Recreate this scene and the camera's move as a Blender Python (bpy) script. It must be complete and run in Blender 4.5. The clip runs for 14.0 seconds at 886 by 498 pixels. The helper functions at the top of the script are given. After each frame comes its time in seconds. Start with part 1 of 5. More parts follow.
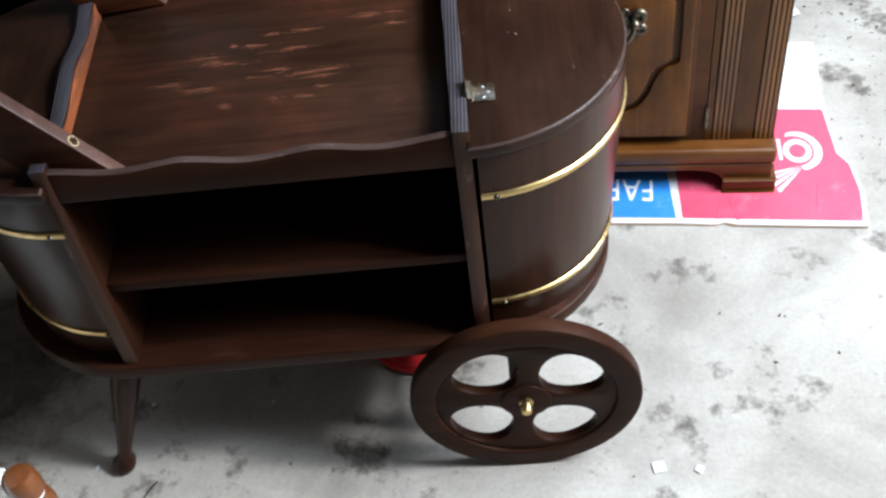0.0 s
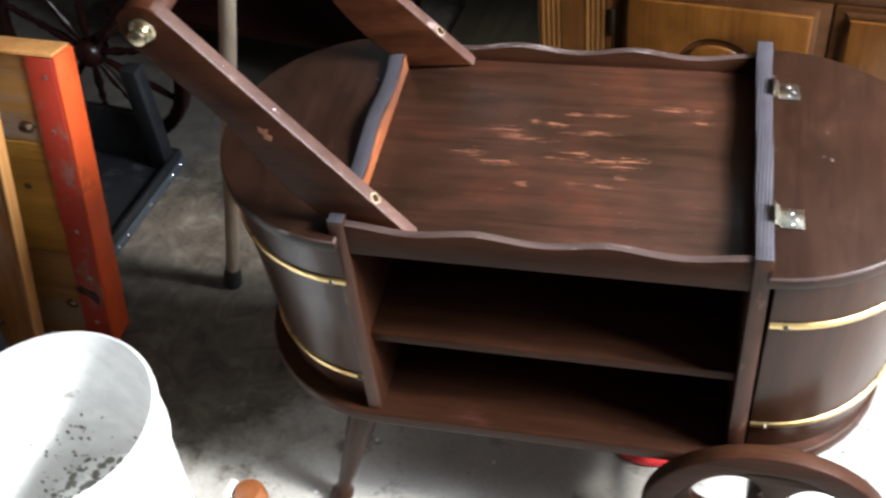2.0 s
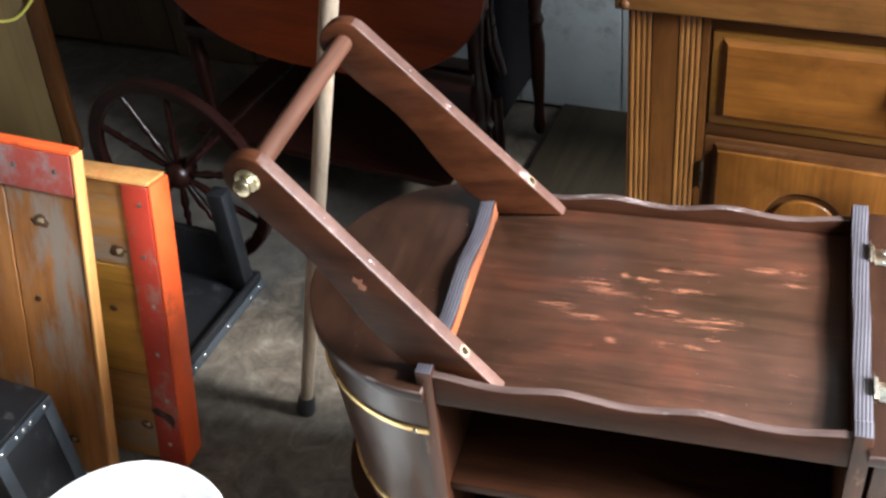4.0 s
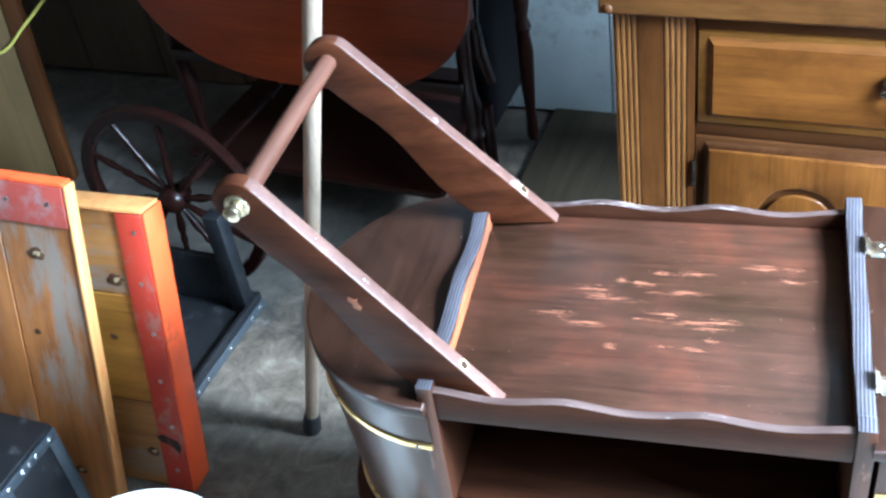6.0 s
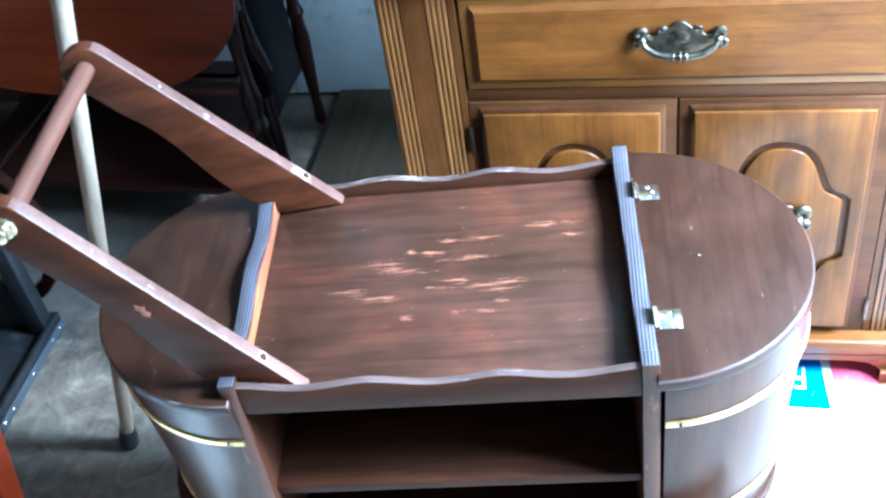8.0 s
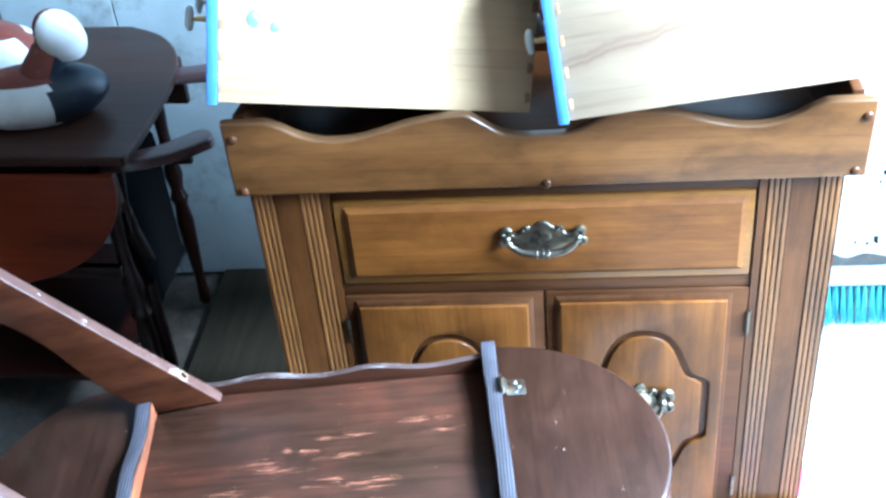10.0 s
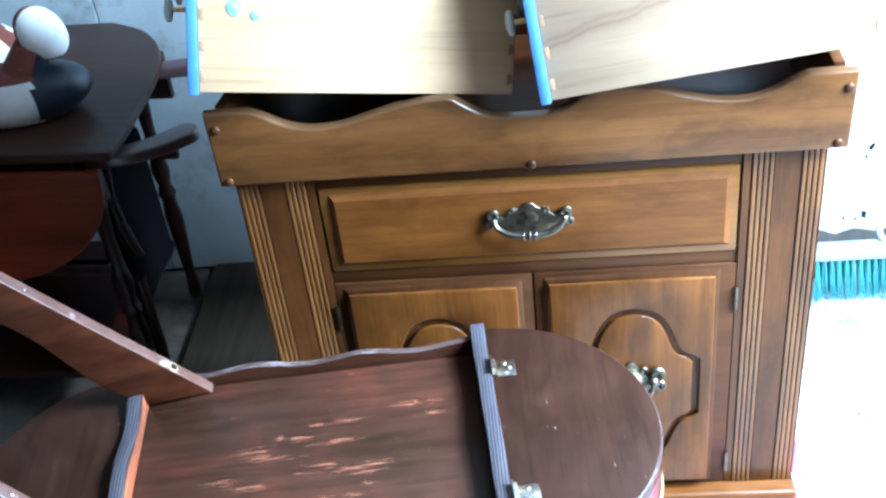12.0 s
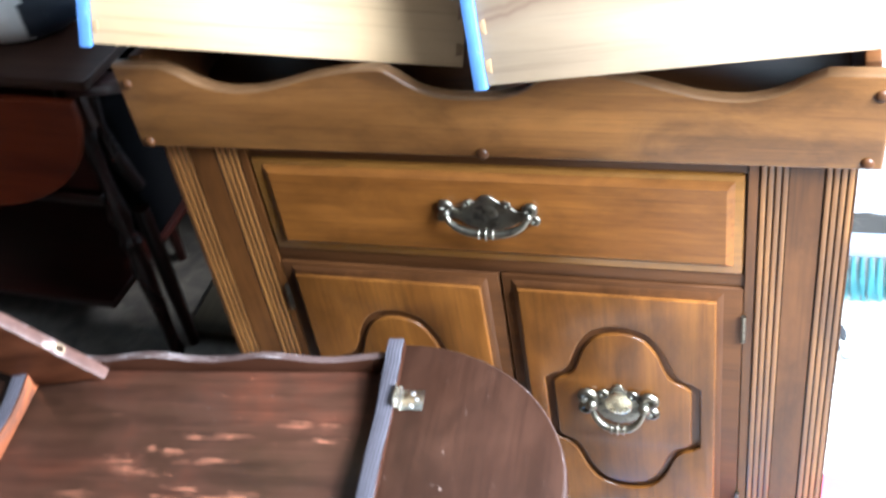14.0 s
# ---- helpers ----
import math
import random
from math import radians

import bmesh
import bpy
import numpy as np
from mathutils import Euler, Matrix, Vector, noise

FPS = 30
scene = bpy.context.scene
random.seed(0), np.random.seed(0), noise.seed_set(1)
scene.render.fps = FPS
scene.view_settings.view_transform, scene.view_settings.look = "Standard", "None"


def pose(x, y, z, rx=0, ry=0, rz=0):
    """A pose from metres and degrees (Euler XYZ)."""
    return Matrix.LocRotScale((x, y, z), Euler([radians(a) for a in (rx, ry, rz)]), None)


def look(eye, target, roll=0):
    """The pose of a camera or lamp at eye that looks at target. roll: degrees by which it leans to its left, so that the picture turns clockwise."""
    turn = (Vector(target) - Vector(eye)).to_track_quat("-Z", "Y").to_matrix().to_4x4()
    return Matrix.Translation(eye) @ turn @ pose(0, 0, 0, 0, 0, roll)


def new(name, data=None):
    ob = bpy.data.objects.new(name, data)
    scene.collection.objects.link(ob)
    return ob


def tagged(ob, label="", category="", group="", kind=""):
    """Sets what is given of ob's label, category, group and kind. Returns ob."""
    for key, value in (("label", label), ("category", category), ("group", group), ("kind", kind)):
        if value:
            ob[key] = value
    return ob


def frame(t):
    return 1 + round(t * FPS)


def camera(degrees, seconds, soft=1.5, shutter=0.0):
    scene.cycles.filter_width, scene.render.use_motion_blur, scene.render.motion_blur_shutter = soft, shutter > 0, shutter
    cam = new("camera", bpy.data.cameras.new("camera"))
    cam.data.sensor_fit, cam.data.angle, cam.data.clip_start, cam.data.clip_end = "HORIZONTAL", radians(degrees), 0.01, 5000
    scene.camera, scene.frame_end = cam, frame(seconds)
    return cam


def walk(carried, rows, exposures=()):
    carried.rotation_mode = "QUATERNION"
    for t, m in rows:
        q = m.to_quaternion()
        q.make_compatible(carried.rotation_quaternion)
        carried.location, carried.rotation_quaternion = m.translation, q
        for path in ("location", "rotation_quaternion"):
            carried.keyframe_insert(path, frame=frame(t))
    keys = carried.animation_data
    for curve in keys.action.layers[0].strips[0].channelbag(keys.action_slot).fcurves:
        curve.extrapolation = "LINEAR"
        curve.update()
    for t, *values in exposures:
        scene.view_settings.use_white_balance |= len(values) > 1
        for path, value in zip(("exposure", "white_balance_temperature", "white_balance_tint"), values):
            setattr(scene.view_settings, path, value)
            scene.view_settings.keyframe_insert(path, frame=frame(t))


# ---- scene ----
cam = camera(42.8, 14.0, 2.6, 0.5)
PATH = [
    (0, (0.29, 0.113, 1.654), (0.043, 1.441, 0.179), -8.3),
    (0.5, (0.274, 0.124, 1.675), (0.007, 1.426, 0.181), -7.2),
    (1, (0.231, 0.149, 1.696), (-0.175, 1.454, 0.236), -6.7),
    (1.5, (0.189, 0.163, 1.715), (-0.301, 1.457, 0.271), -6.6),
    (2, (0.152, 0.175, 1.725), (-0.407, 1.456, 0.296), -7.4),
    (2.5, (0.127, 0.178, 1.73), (-0.505, 1.429, 0.303), -9.1),
    (3, (0.11, 0.195, 1.756), (-0.549, 1.496, 0.387), -6.8),
    (3.5, (0.106, 0.205, 1.769), (-0.561, 1.551, 0.45), -6.6),
    (4, (0.101, 0.203, 1.773), (-0.585, 1.573, 0.488), -7.0),
    (4.2, (0.099, 0.199, 1.774), (-0.596, 1.575, 0.499), -7.3),
    (6.3, (0.117, 0.221, 1.777), (-0.558, 1.601, 0.496), -10.9),
    (6.5, (0.144, 0.223, 1.769), (-0.477, 1.606, 0.465), -11.2),
    (7, (0.161, 0.22, 1.771), (-0.315, 1.626, 0.431), -11.3),
    (7.2, (0.151, 0.217, 1.774), (-0.295, 1.631, 0.432), -11.0),
    (9.3, (0.196, 0.218, 1.807), (-0.132, 1.733, 0.543), -8.4),
    (9.5, (0.202, 0.227, 1.838), (-0.097, 1.774, 0.605), -8.3),
    (10, (0.201, 0.216, 1.873), (-0.002, 1.837, 0.719), -5.7),
    (10.5, (0.208, 0.211, 1.873), (0.043, 1.847, 0.736), -5.8),
    (11, (0.201, 0.203, 1.868), (0.029, 1.84, 0.733), -6.2),
    (11.5, (0.204, 0.201, 1.864), (0.028, 1.831, 0.719), -6.7),
    (12, (0.211, 0.206, 1.861), (0.019, 1.82, 0.697), -7.2),
    (12.5, (0.259, 0.196, 1.863), (0.049, 1.792, 0.677), -7.6),
    (13, (0.297, 0.332, 1.817), (0.015, 1.873, 0.573), -9.8),
    (13.5, (0.338, 0.531, 1.825), (0.032, 2.029, 0.535), -10.3),
    (14, (0.56, 0.595, 1.776), (0.001, 2.019, 0.489), -10.9),
]
walk(cam, [(t, look(eye, target, roll)) for t, eye, target, roll in PATH],
     exposures=[(0.0, -1.12, 6300, 10), (1.0, -0.65, 6400, 10), (1.5, -0.28, 6400, 10), (2.5, 0.52, 6500, 10), (3.0, 0.62, 6500, 10), (4.2, 1.0, 6500, 10), (6.5, 1.6, 4750, -2), (9.5, 1.4, 4550, -3), (10.5, 0.98, 4750, -1), (12.5, 0.86, 4850, 1), (13.5, 0.92, 5500, 8), (14.0, 0.94, 5600, 8)])

# ---- world and light ----
world = bpy.data.worlds.new("sky")
scene.world = world
world.use_nodes = True
wn = world.node_tree
bg = wn.nodes["Background"]
sky = wn.nodes.new("ShaderNodeTexSky")
sky.sky_type = "NISHITA"
sky.sun_disc = False
sky.sun_elevation = radians(39)
sky.sun_rotation = radians(90)
wn.links.new(sky.outputs[0], bg.inputs[0])
bg.inputs[1].default_value = 0.06

sun_data = bpy.data.lights.new("sun", "SUN")
sun_data.energy = 4.6
sun_data.angle = radians(6)
sun_data.color = (1.0, 0.97, 0.93)
sun = new("sun", sun_data)
sun.matrix_world = look((6, -0.15, 4.9), (0, 0, 0))

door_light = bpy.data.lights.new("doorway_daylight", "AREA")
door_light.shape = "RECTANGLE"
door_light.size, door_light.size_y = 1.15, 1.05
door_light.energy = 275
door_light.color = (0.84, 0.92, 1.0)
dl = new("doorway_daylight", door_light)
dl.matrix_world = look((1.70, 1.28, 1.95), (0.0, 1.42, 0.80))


# ---- materials ----
def shader(name, rough=0.5, metal=0.0, spec=0.5):
    m = bpy.data.materials.new(name)
    m.use_nodes = True
    nt = m.node_tree
    b = nt.nodes["Principled BSDF"]
    b.inputs["Roughness"].default_value = rough
    b.inputs["Metallic"].default_value = metal
    b.inputs["Specular IOR Level"].default_value = spec
    return m, nt, b


def node(nt, kind, **kw):
    n = nt.nodes.new(kind)
    for k, v in kw.items():
        n.inputs[k].default_value = v
    return n


def coords(nt, scale, offset=(0, 0, 0)):
    tc = nt.nodes.new("ShaderNodeTexCoord")
    mp = nt.nodes.new("ShaderNodeMapping")
    mp.inputs["Scale"].default_value = scale
    mp.inputs["Location"].default_value = offset
    nt.links.new(tc.outputs["Object"], mp.inputs[0])
    return mp.outputs[0]


def noise_fac(nt, vec, scale, detail=6.0, rough=0.6, dist=0.0):
    n = node(nt, "ShaderNodeTexNoise", Scale=scale, Detail=detail, Roughness=rough, Distortion=dist)
    nt.links.new(vec, n.inputs["Vector"])
    return n.outputs["Fac"]


def ramp(nt, fac, stops):
    r = nt.nodes.new("ShaderNodeValToRGB")
    el = r.color_ramp.elements
    el[0].position, el[0].color = stops[0][0], (*stops[0][1], 1)
    el[1].position, el[1].color = stops[-1][0], (*stops[-1][1], 1)
    for p, c in stops[1:-1]:
        e = el.new(p)
        e.color = (*c, 1)
    nt.links.new(fac, r.inputs[0])
    return r.outputs[0]


def mix(nt, fac, a, b, mode="MIX"):
    n = nt.nodes.new("ShaderNodeMix")
    n.data_type, n.blend_type = "RGBA", mode
    for sock, v in ((n.inputs[0], fac), (n.inputs[6], a), (n.inputs[7], b)):
        if hasattr(v, "links"):
            nt.links.new(v, sock)
        elif isinstance(v, (int, float)):
            sock.default_value = v
        else:
            sock.default_value = (*v, 1)
    return n.outputs[2]


def maths(nt, op, a, b=0.0):
    n = nt.nodes.new("ShaderNodeMath")
    n.operation = op
    n.use_clamp = True
    for sock, v in zip(n.inputs, (a, b)):
        if hasattr(v, "links"):
            nt.links.new(v, sock)
        else:
            sock.default_value = v
    return n.outputs[0]


def bump(nt, b, height, strength=0.2, dist=0.002):
    n = nt.nodes.new("ShaderNodeBump")
    n.inputs["Strength"].default_value = strength
    n.inputs["Distance"].default_value = dist
    nt.links.new(height, n.inputs["Height"])
    nt.links.new(n.outputs[0], b.inputs["Normal"])


STRETCH = {"x": (0.07, 1, 1), "y": (1, 0.07, 1), "z": (1, 1, 0.07)}


def wood(name, dark, light, grain="x", rough=0.4, grain_scale=60, wear=0.0, wear_color=(0.4, 0.18, 0.1), vary=0.5, coat=0.0, cloud=0.0, wear_scale=38, spec=0.5):
    """Stained wood: pores and grain lines along one axis, uneven stain, broad tone shifts, worn spots."""
    m, nt, b = shader(name, rough, 0.0, spec)
    sx = STRETCH[grain]
    v = coords(nt, sx)
    fine = noise_fac(nt, v, grain_scale, 9, 0.68, 0.5)
    pores = noise_fac(nt, coords(nt, tuple(s if s == 1 else 0.025 for s in sx), (1, 6, 4)), grain_scale * 6.5, 3, 0.6)
    broad = noise_fac(nt, coords(nt, tuple(0.3 + 0.7 * s for s in sx), (3, 1, 2)), 6, 6, 0.62, 0.5)
    c = ramp(nt, fine, [(0.22, dark), (0.78, light)])
    tone = ramp(nt, broad, [(0.32, (1 - vary * 0.55, 1 - vary * 0.6, 1 - vary * 0.62)), (0.68, (1 + vary * 0.28, 1 + vary * 0.25, 1 + vary * 0.2))])
    c = mix(nt, 1.0, c, tone, "MULTIPLY")
    c = mix(nt, 1.0, c, ramp(nt, pores, [(0.28, (0.74, 0.71, 0.69)), (0.46, (1.0,) * 3), (0.72, (1.06, 1.05, 1.03))]), "MULTIPLY")
    if cloud:
        mott = noise_fac(nt, coords(nt, tuple(0.35 + 0.65 * s for s in sx), (9, 2, 6)), 17, 8, 0.68, 0.6)
        c = mix(nt, 1.0, c, ramp(nt, mott, [(0.36, (1 - cloud, 1 - cloud * 1.05, 1 - cloud * 1.1)), (0.54, (1.0,) * 3), (0.70, (1 + cloud * 0.35, 1 + cloud * 0.3, 1 + cloud * 0.25))]), "MULTIPLY")
    rgh = ramp(nt, broad, [(0.3, (rough * 0.85,) * 3), (0.7, (min(1, rough * 1.25),) * 3)])
    if wear != 0:
        spots = noise_fac(nt, coords(nt, tuple(s ** 0.5 for s in sx), (7, 5, 1)), wear_scale, 9, 0.72)
        k = ramp(nt, spots, [(0.58 - wear * 0.1, (0, 0, 0)), (0.68 - wear * 0.1, (0.9,) * 3)])
        c = mix(nt, k, c, wear_color)
    nt.links.new(c, b.inputs["Base Color"])
    nt.links.new(rgh, b.inputs["Roughness"])
    b.inputs["Coat Weight"].default_value = coat
    b.inputs["Coat Roughness"].default_value = 0.15
    bump(nt, b, maths(nt, "MULTIPLY", fine, pores), 0.14, 0.001)
    return m


def plain(name, color, rough=0.5, metal=0.0, spots=(0, 0, 0), amount=0.0, scale=18, bump_s=0.05):
    """A painted or moulded surface with slight mottling and dirt."""
    m, nt, b = shader(name, rough, metal)
    v = coords(nt, (1, 1, 1))
    f = noise_fac(nt, v, scale, 6, 0.65)
    c = ramp(nt, f, [(0.3, tuple(x * 0.86 for x in color)), (0.7, tuple(min(1, x * 1.08) for x in color))])
    if amount:
        k = ramp(nt, noise_fac(nt, coords(nt, (1, 1, 1), (4, 4, 9)), scale * 0.7, 8, 0.75), [(0.62 - amount * 0.25, (0, 0, 0)), (0.74 - amount * 0.2, (1, 1, 1))])
        c = mix(nt, k, c, spots)
    nt.links.new(c, b.inputs["Base Color"])
    fine = noise_fac(nt, v, scale * 14, 4, 0.6)
    nt.links.new(ramp(nt, f, [(0.3, (rough * 0.85,) * 3), (0.7, (min(1, rough * 1.2),) * 3)]), b.inputs["Roughness"])
    bump(nt, b, fine, bump_s, 0.001)
    return m


CART_D, CART_L = (0.0155, 0.0059, 0.0033), (0.049, 0.0182, 0.0090)
M_CART = wood("dark_mahogany_stain", CART_D, CART_L, "x", 0.44, 45, vary=0.55, cloud=0.2, spec=0.08)
M_PLATE = wood("scuffed_mahogany_base", CART_D, CART_L, "x", 0.4, 45, vary=0.45, wear=-0.05, wear_color=(0.062, 0.021, 0.016), wear_scale=24, spec=0.12)
M_CART_P = wood("dark_mahogany_panel", CART_D, CART_L, "z", 0.44, 45, vary=0.55, cloud=0.2, spec=0.08)
M_CART_Z = wood("dark_mahogany_upright", CART_D, CART_L, "z", 0.30, 45, vary=0.45, coat=0.16, spec=0.12)
M_CART_Y = wood("dark_mahogany_cross", (0.0165, 0.0069, 0.0041), (0.0350, 0.0150, 0.0086), "y", 0.40, 34, wear=-0.75, wear_color=(0.30, 0.21, 0.17), wear_scale=150, vary=0.6, coat=0.06, cloud=0.3, spec=0.20)
M_ARM = wood("red_brown_stain", (0.021, 0.0068, 0.0032), (0.082, 0.0265, 0.0112), "x", 0.38, 30, vary=0.8, cloud=0.34, spec=0.08)
M_BAR = wood("brown_stained_bar", (0.046, 0.019, 0.012), (0.086, 0.038, 0.025), "y", 0.34, 40, vary=0.6, coat=0.1, spec=0.2)
# arm top faces: some wear, and the pinkish sheen of the light painted in
M_ARM_TOP = wood("worn_lit_arm_edge", (0.050, 0.025, 0.019), (0.108, 0.058, 0.046), "x", 0.36, 60, vary=0.8, wear=-0.05, wear_color=(0.28, 0.20, 0.18), spec=0.3)
M_WORN = wood("worn_orange_wood", (0.14, 0.036, 0.012), (0.36, 0.105, 0.034), "y", 0.5, 25, vary=0.9, wear=0.75, wear_color=(0.07, 0.026, 0.014), wear_scale=22)
M_SCUFF = wood("scuffed_stain", (0.14, 0.045, 0.02), (0.33, 0.115, 0.048), "x", 0.5, 60)
# upper edges: pale worn bits plus painted sky sheen
M_RAIL_TOP = wood("worn_lit_rail_edge", (0.026, 0.014, 0.011), (0.080, 0.056, 0.052), "x", 0.36, 40, wear=0.15, wear_color=(0.26, 0.22, 0.21), vary=0.8, spec=0.22)


def ply_edge():
    """Weathered plywood edge: dark and pale plies side by side."""
    m, nt, b = shader("weathered_plywood_edge", 0.4)
    v = coords(nt, (1, 1, 1))
    w = node(nt, "ShaderNodeTexWave", Scale=70.0, Distortion=0.4, Detail=2.0)
    w.wave_type, w.bands_direction = "BANDS", "X"
    nt.links.new(v, w.inputs["Vector"])
    f = noise_fac(nt, coords(nt, (1, 0.2, 1)), 70, 6)
    c = ramp(nt, w.outputs["Fac"], [(0.3, (0.024, 0.021, 0.025)), (0.75, (0.078, 0.073, 0.086))])
    c = mix(nt, 0.5, c, ramp(nt, f, [(0.3, (0.35, 0.3, 0.3)), (0.7, (1, 1, 1))]), "MULTIPLY")
    nt.links.new(c, b.inputs["Base Color"])
    bump(nt, b, w.outputs["Fac"], 0.4, 0.001)
    return m


M_PLY = ply_edge()


def tray_top():
    """Dark stained tray with a field of long scrapes that bare the orange wood."""
    m, nt, b = shader("scraped_tray_stain", 0.38, 0.0, 0.22)
    v = coords(nt, STRETCH["x"])
    fine = noise_fac(nt, v, 60, 8, 0.65, 0.5)
    broad = noise_fac(nt, coords(nt, (0.8, 1, 1)), 7, 8, 0.68, 0.3)
    c = ramp(nt, fine, [(0.3, (0.021, 0.0088, 0.0052)), (0.72, (0.045, 0.0186, 0.0108))])
    c = mix(nt, 1.0, c, ramp(nt, broad, [(0.34, (0.62, 0.70, 0.66)), (0.52, (0.95, 0.95, 0.95)), (0.66, (1.40, 1.10, 0.98))]), "MULTIPLY")
    pores = noise_fac(nt, coords(nt, (0.025, 1, 1), (1, 6, 4)), 380, 3, 0.6)
    c = mix(nt, 1.0, c, ramp(nt, pores, [(0.28, (0.76, 0.72, 0.70)), (0.46, (1.0,) * 3), (0.72, (1.06, 1.05, 1.03))]), "MULTIPLY")
    scr = noise_fac(nt, coords(nt, (0.030, 1.0, 1), (0.31, 2.2, 0)), 620, 6, 0.68, 0.6)
    tc = nt.nodes.new("ShaderNodeTexCoord")
    # a scatter of long scrapes: centre and half length
    field = None
    streaks = ((-0.136, -0.016, 0.036), (-0.094, -0.029, 0.030), (-0.080, -0.031, 0.012), (-0.097, 0.040, 0.032), (-0.083, 0.026, 0.036), (-0.058, 0.021, 0.040), (-0.055, 0.060, 0.014), (-0.023, 0.055, 0.024),
               (0.028, 0.042, 0.040), (0.004, 0.082, 0.030), (0.040, 0.083, 0.030), (0.140, 0.103, 0.028), (0.178, 0.104, 0.026), (0.176, 0.079, 0.026), (0.001, -0.014, 0.026), (0.020, -0.005, 0.022),
               (0.050, -0.016, 0.030), (0.090, -0.011, 0.034), (0.072, -0.023, 0.032), (-0.053, -0.070, 0.010), (0.080, -0.047, 0.016), (0.060, -0.067, 0.022), (0.016, -0.064, 0.014))
    for u, v_, hu in streaks:
        hv = 0.0042
        mp = nt.nodes.new("ShaderNodeMapping")
        hu, hv = hu * 1.55, hv * 2.5
        mp.inputs["Location"].default_value = (-u / hu, -v_ / hv, 0)
        mp.inputs["Scale"].default_value = (1 / hu, 1 / hv, 0)
        nt.links.new(tc.outputs["Object"], mp.inputs[0])
        dist = nt.nodes.new("ShaderNodeVectorMath")
        dist.operation = "LENGTH"
        nt.links.new(mp.outputs[0], dist.inputs[0])
        g = ramp(nt, dist.outputs["Value"], [(0.15, (0.165,) * 3), (1.0, (0, 0, 0))])
        field = g if field is None else maths(nt, "MAXIMUM", field, g)
    k = ramp(nt, maths(nt, "ADD", scr, field), [(0.668, (0, 0, 0)), (0.712, (0.85,) * 3)])
    c = mix(nt, k, c, ramp(nt, noise_fac(nt, v, 90, 4), [(0.3, (0.21, 0.075, 0.04)), (0.7, (0.37, 0.15, 0.085))]))
    dust = noise_fac(nt, coords(nt, (1, 1, 1), (5, 1, 3)), 190, 2, 0.5)
    c = mix(nt, ramp(nt, dust, [(0.775, (0, 0, 0)), (0.80, (0.5,) * 3)]), c, (0.36, 0.31, 0.28))
    nt.links.new(c, b.inputs["Base Color"])
    nt.links.new(ramp(nt, broad, [(0.3, (0.3,) * 3), (0.7, (0.45,) * 3)]), b.inputs["Roughness"])
    b.inputs["Coat Weight"].default_value = 0.04
    bump(nt, b, fine, 0.1, 0.001)
    return m


# lighter copy of the panel wood, for front edges that catch the light
M_FRONT_EDGE = wood("lit_front_edge", (0.040, 0.0150, 0.0080), (0.088, 0.0345, 0.0185), "z", 0.42, 40, vary=0.5, wear=-0.2, wear_color=(0.22, 0.12, 0.08), wear_scale=60, spec=0.3)
M_TRAY = tray_top()
M_BRASS = plain("polished_brass", (0.72, 0.52, 0.23), 0.30, 1.0, (0.2, 0.13, 0.05), 0.2, 40, 0.02)
M_KNOB = plain("aged_brass", (0.58, 0.50, 0.34), 0.28, 1.0, (0.2, 0.15, 0.08), 0.15, 60, 0.02)
M_NICKEL = plain("bright_hinge_metal", (0.72, 0.70, 0.62), 0.25, 1.0, (0.3, 0.26, 0.2), 0.2, 60, 0.03)
M_PEWTER = plain("antique_pewter", (0.20, 0.178, 0.135), 0.36, 1.0, (0.045, 0.04, 0.035), 0.5, 90, 0.05)
M_SCREW = plain("dull_steel", (0.40, 0.40, 0.40), 0.4, 1.0)
MAPLE_D, MAPLE_L = (0.072, 0.0236, 0.0038), (0.176, 0.0645, 0.0102)
M_MAPLE = wood("honey_maple", MAPLE_D, MAPLE_L, "x", 0.38, 30, vary=0.7, coat=0.12, cloud=0.28, spec=0.24)
M_GALLERY = wood("yellowed_gallery_maple", (0.074, 0.0285, 0.0068), (0.168, 0.0730, 0.0175), "x", 0.38, 30, vary=0.8, coat=0.15, cloud=0.36, spec=0.3)
M_MAPLE_GOLD = wood("golden_maple_border", (0.100, 0.040, 0.0065), (0.215, 0.094, 0.0165), "x", 0.36, 30, vary=0.6, coat=0.2, cloud=0.25, spec=0.3)
M_MAPLE_Z = wood("honey_maple_upright", MAPLE_D, (0.170, 0.0640, 0.0108), "z", 0.38, 30, vary=0.7, coat=0.12, cloud=0.28, spec=0.24)
M_MAPLE_EDGE = wood("worn_maple_edge", (0.060, 0.027, 0.010), (0.130, 0.068, 0.029), "x", 0.30, 40, vary=0.5, coat=0.3)
M_GLAZE = wood("dark_glazed_maple", (0.028, 0.0100, 0.0030), (0.080, 0.0300, 0.0084), "x", 0.42, 34, vary=0.7, spec=0.22)
M_REED = wood("worn_gold_reed", (0.065, 0.024, 0.0055), (0.26, 0.110, 0.026), "z", 0.36, 40, vary=1.0, coat=0.2)
M_GROOVE = plain("dark_groove_glaze", (0.022, 0.010, 0.005), 0.7)
M_GROOVE.node_tree.nodes["Principled BSDF"].inputs["Specular IOR Level"].default_value = 0.1
M_STILE = wood("brown_glazed_stile", (0.051, 0.0180, 0.0049), (0.130, 0.0490, 0.0118), "z", 0.36, 26, vary=0.6, coat=0.2, cloud=0.28, spec=0.2)
M_GLAZE_Z = wood("dark_glazed_maple_upright", (0.028, 0.0100, 0.0030), (0.082, 0.0305, 0.0086), "z", 0.42, 34, vary=0.7, spec=0.22)
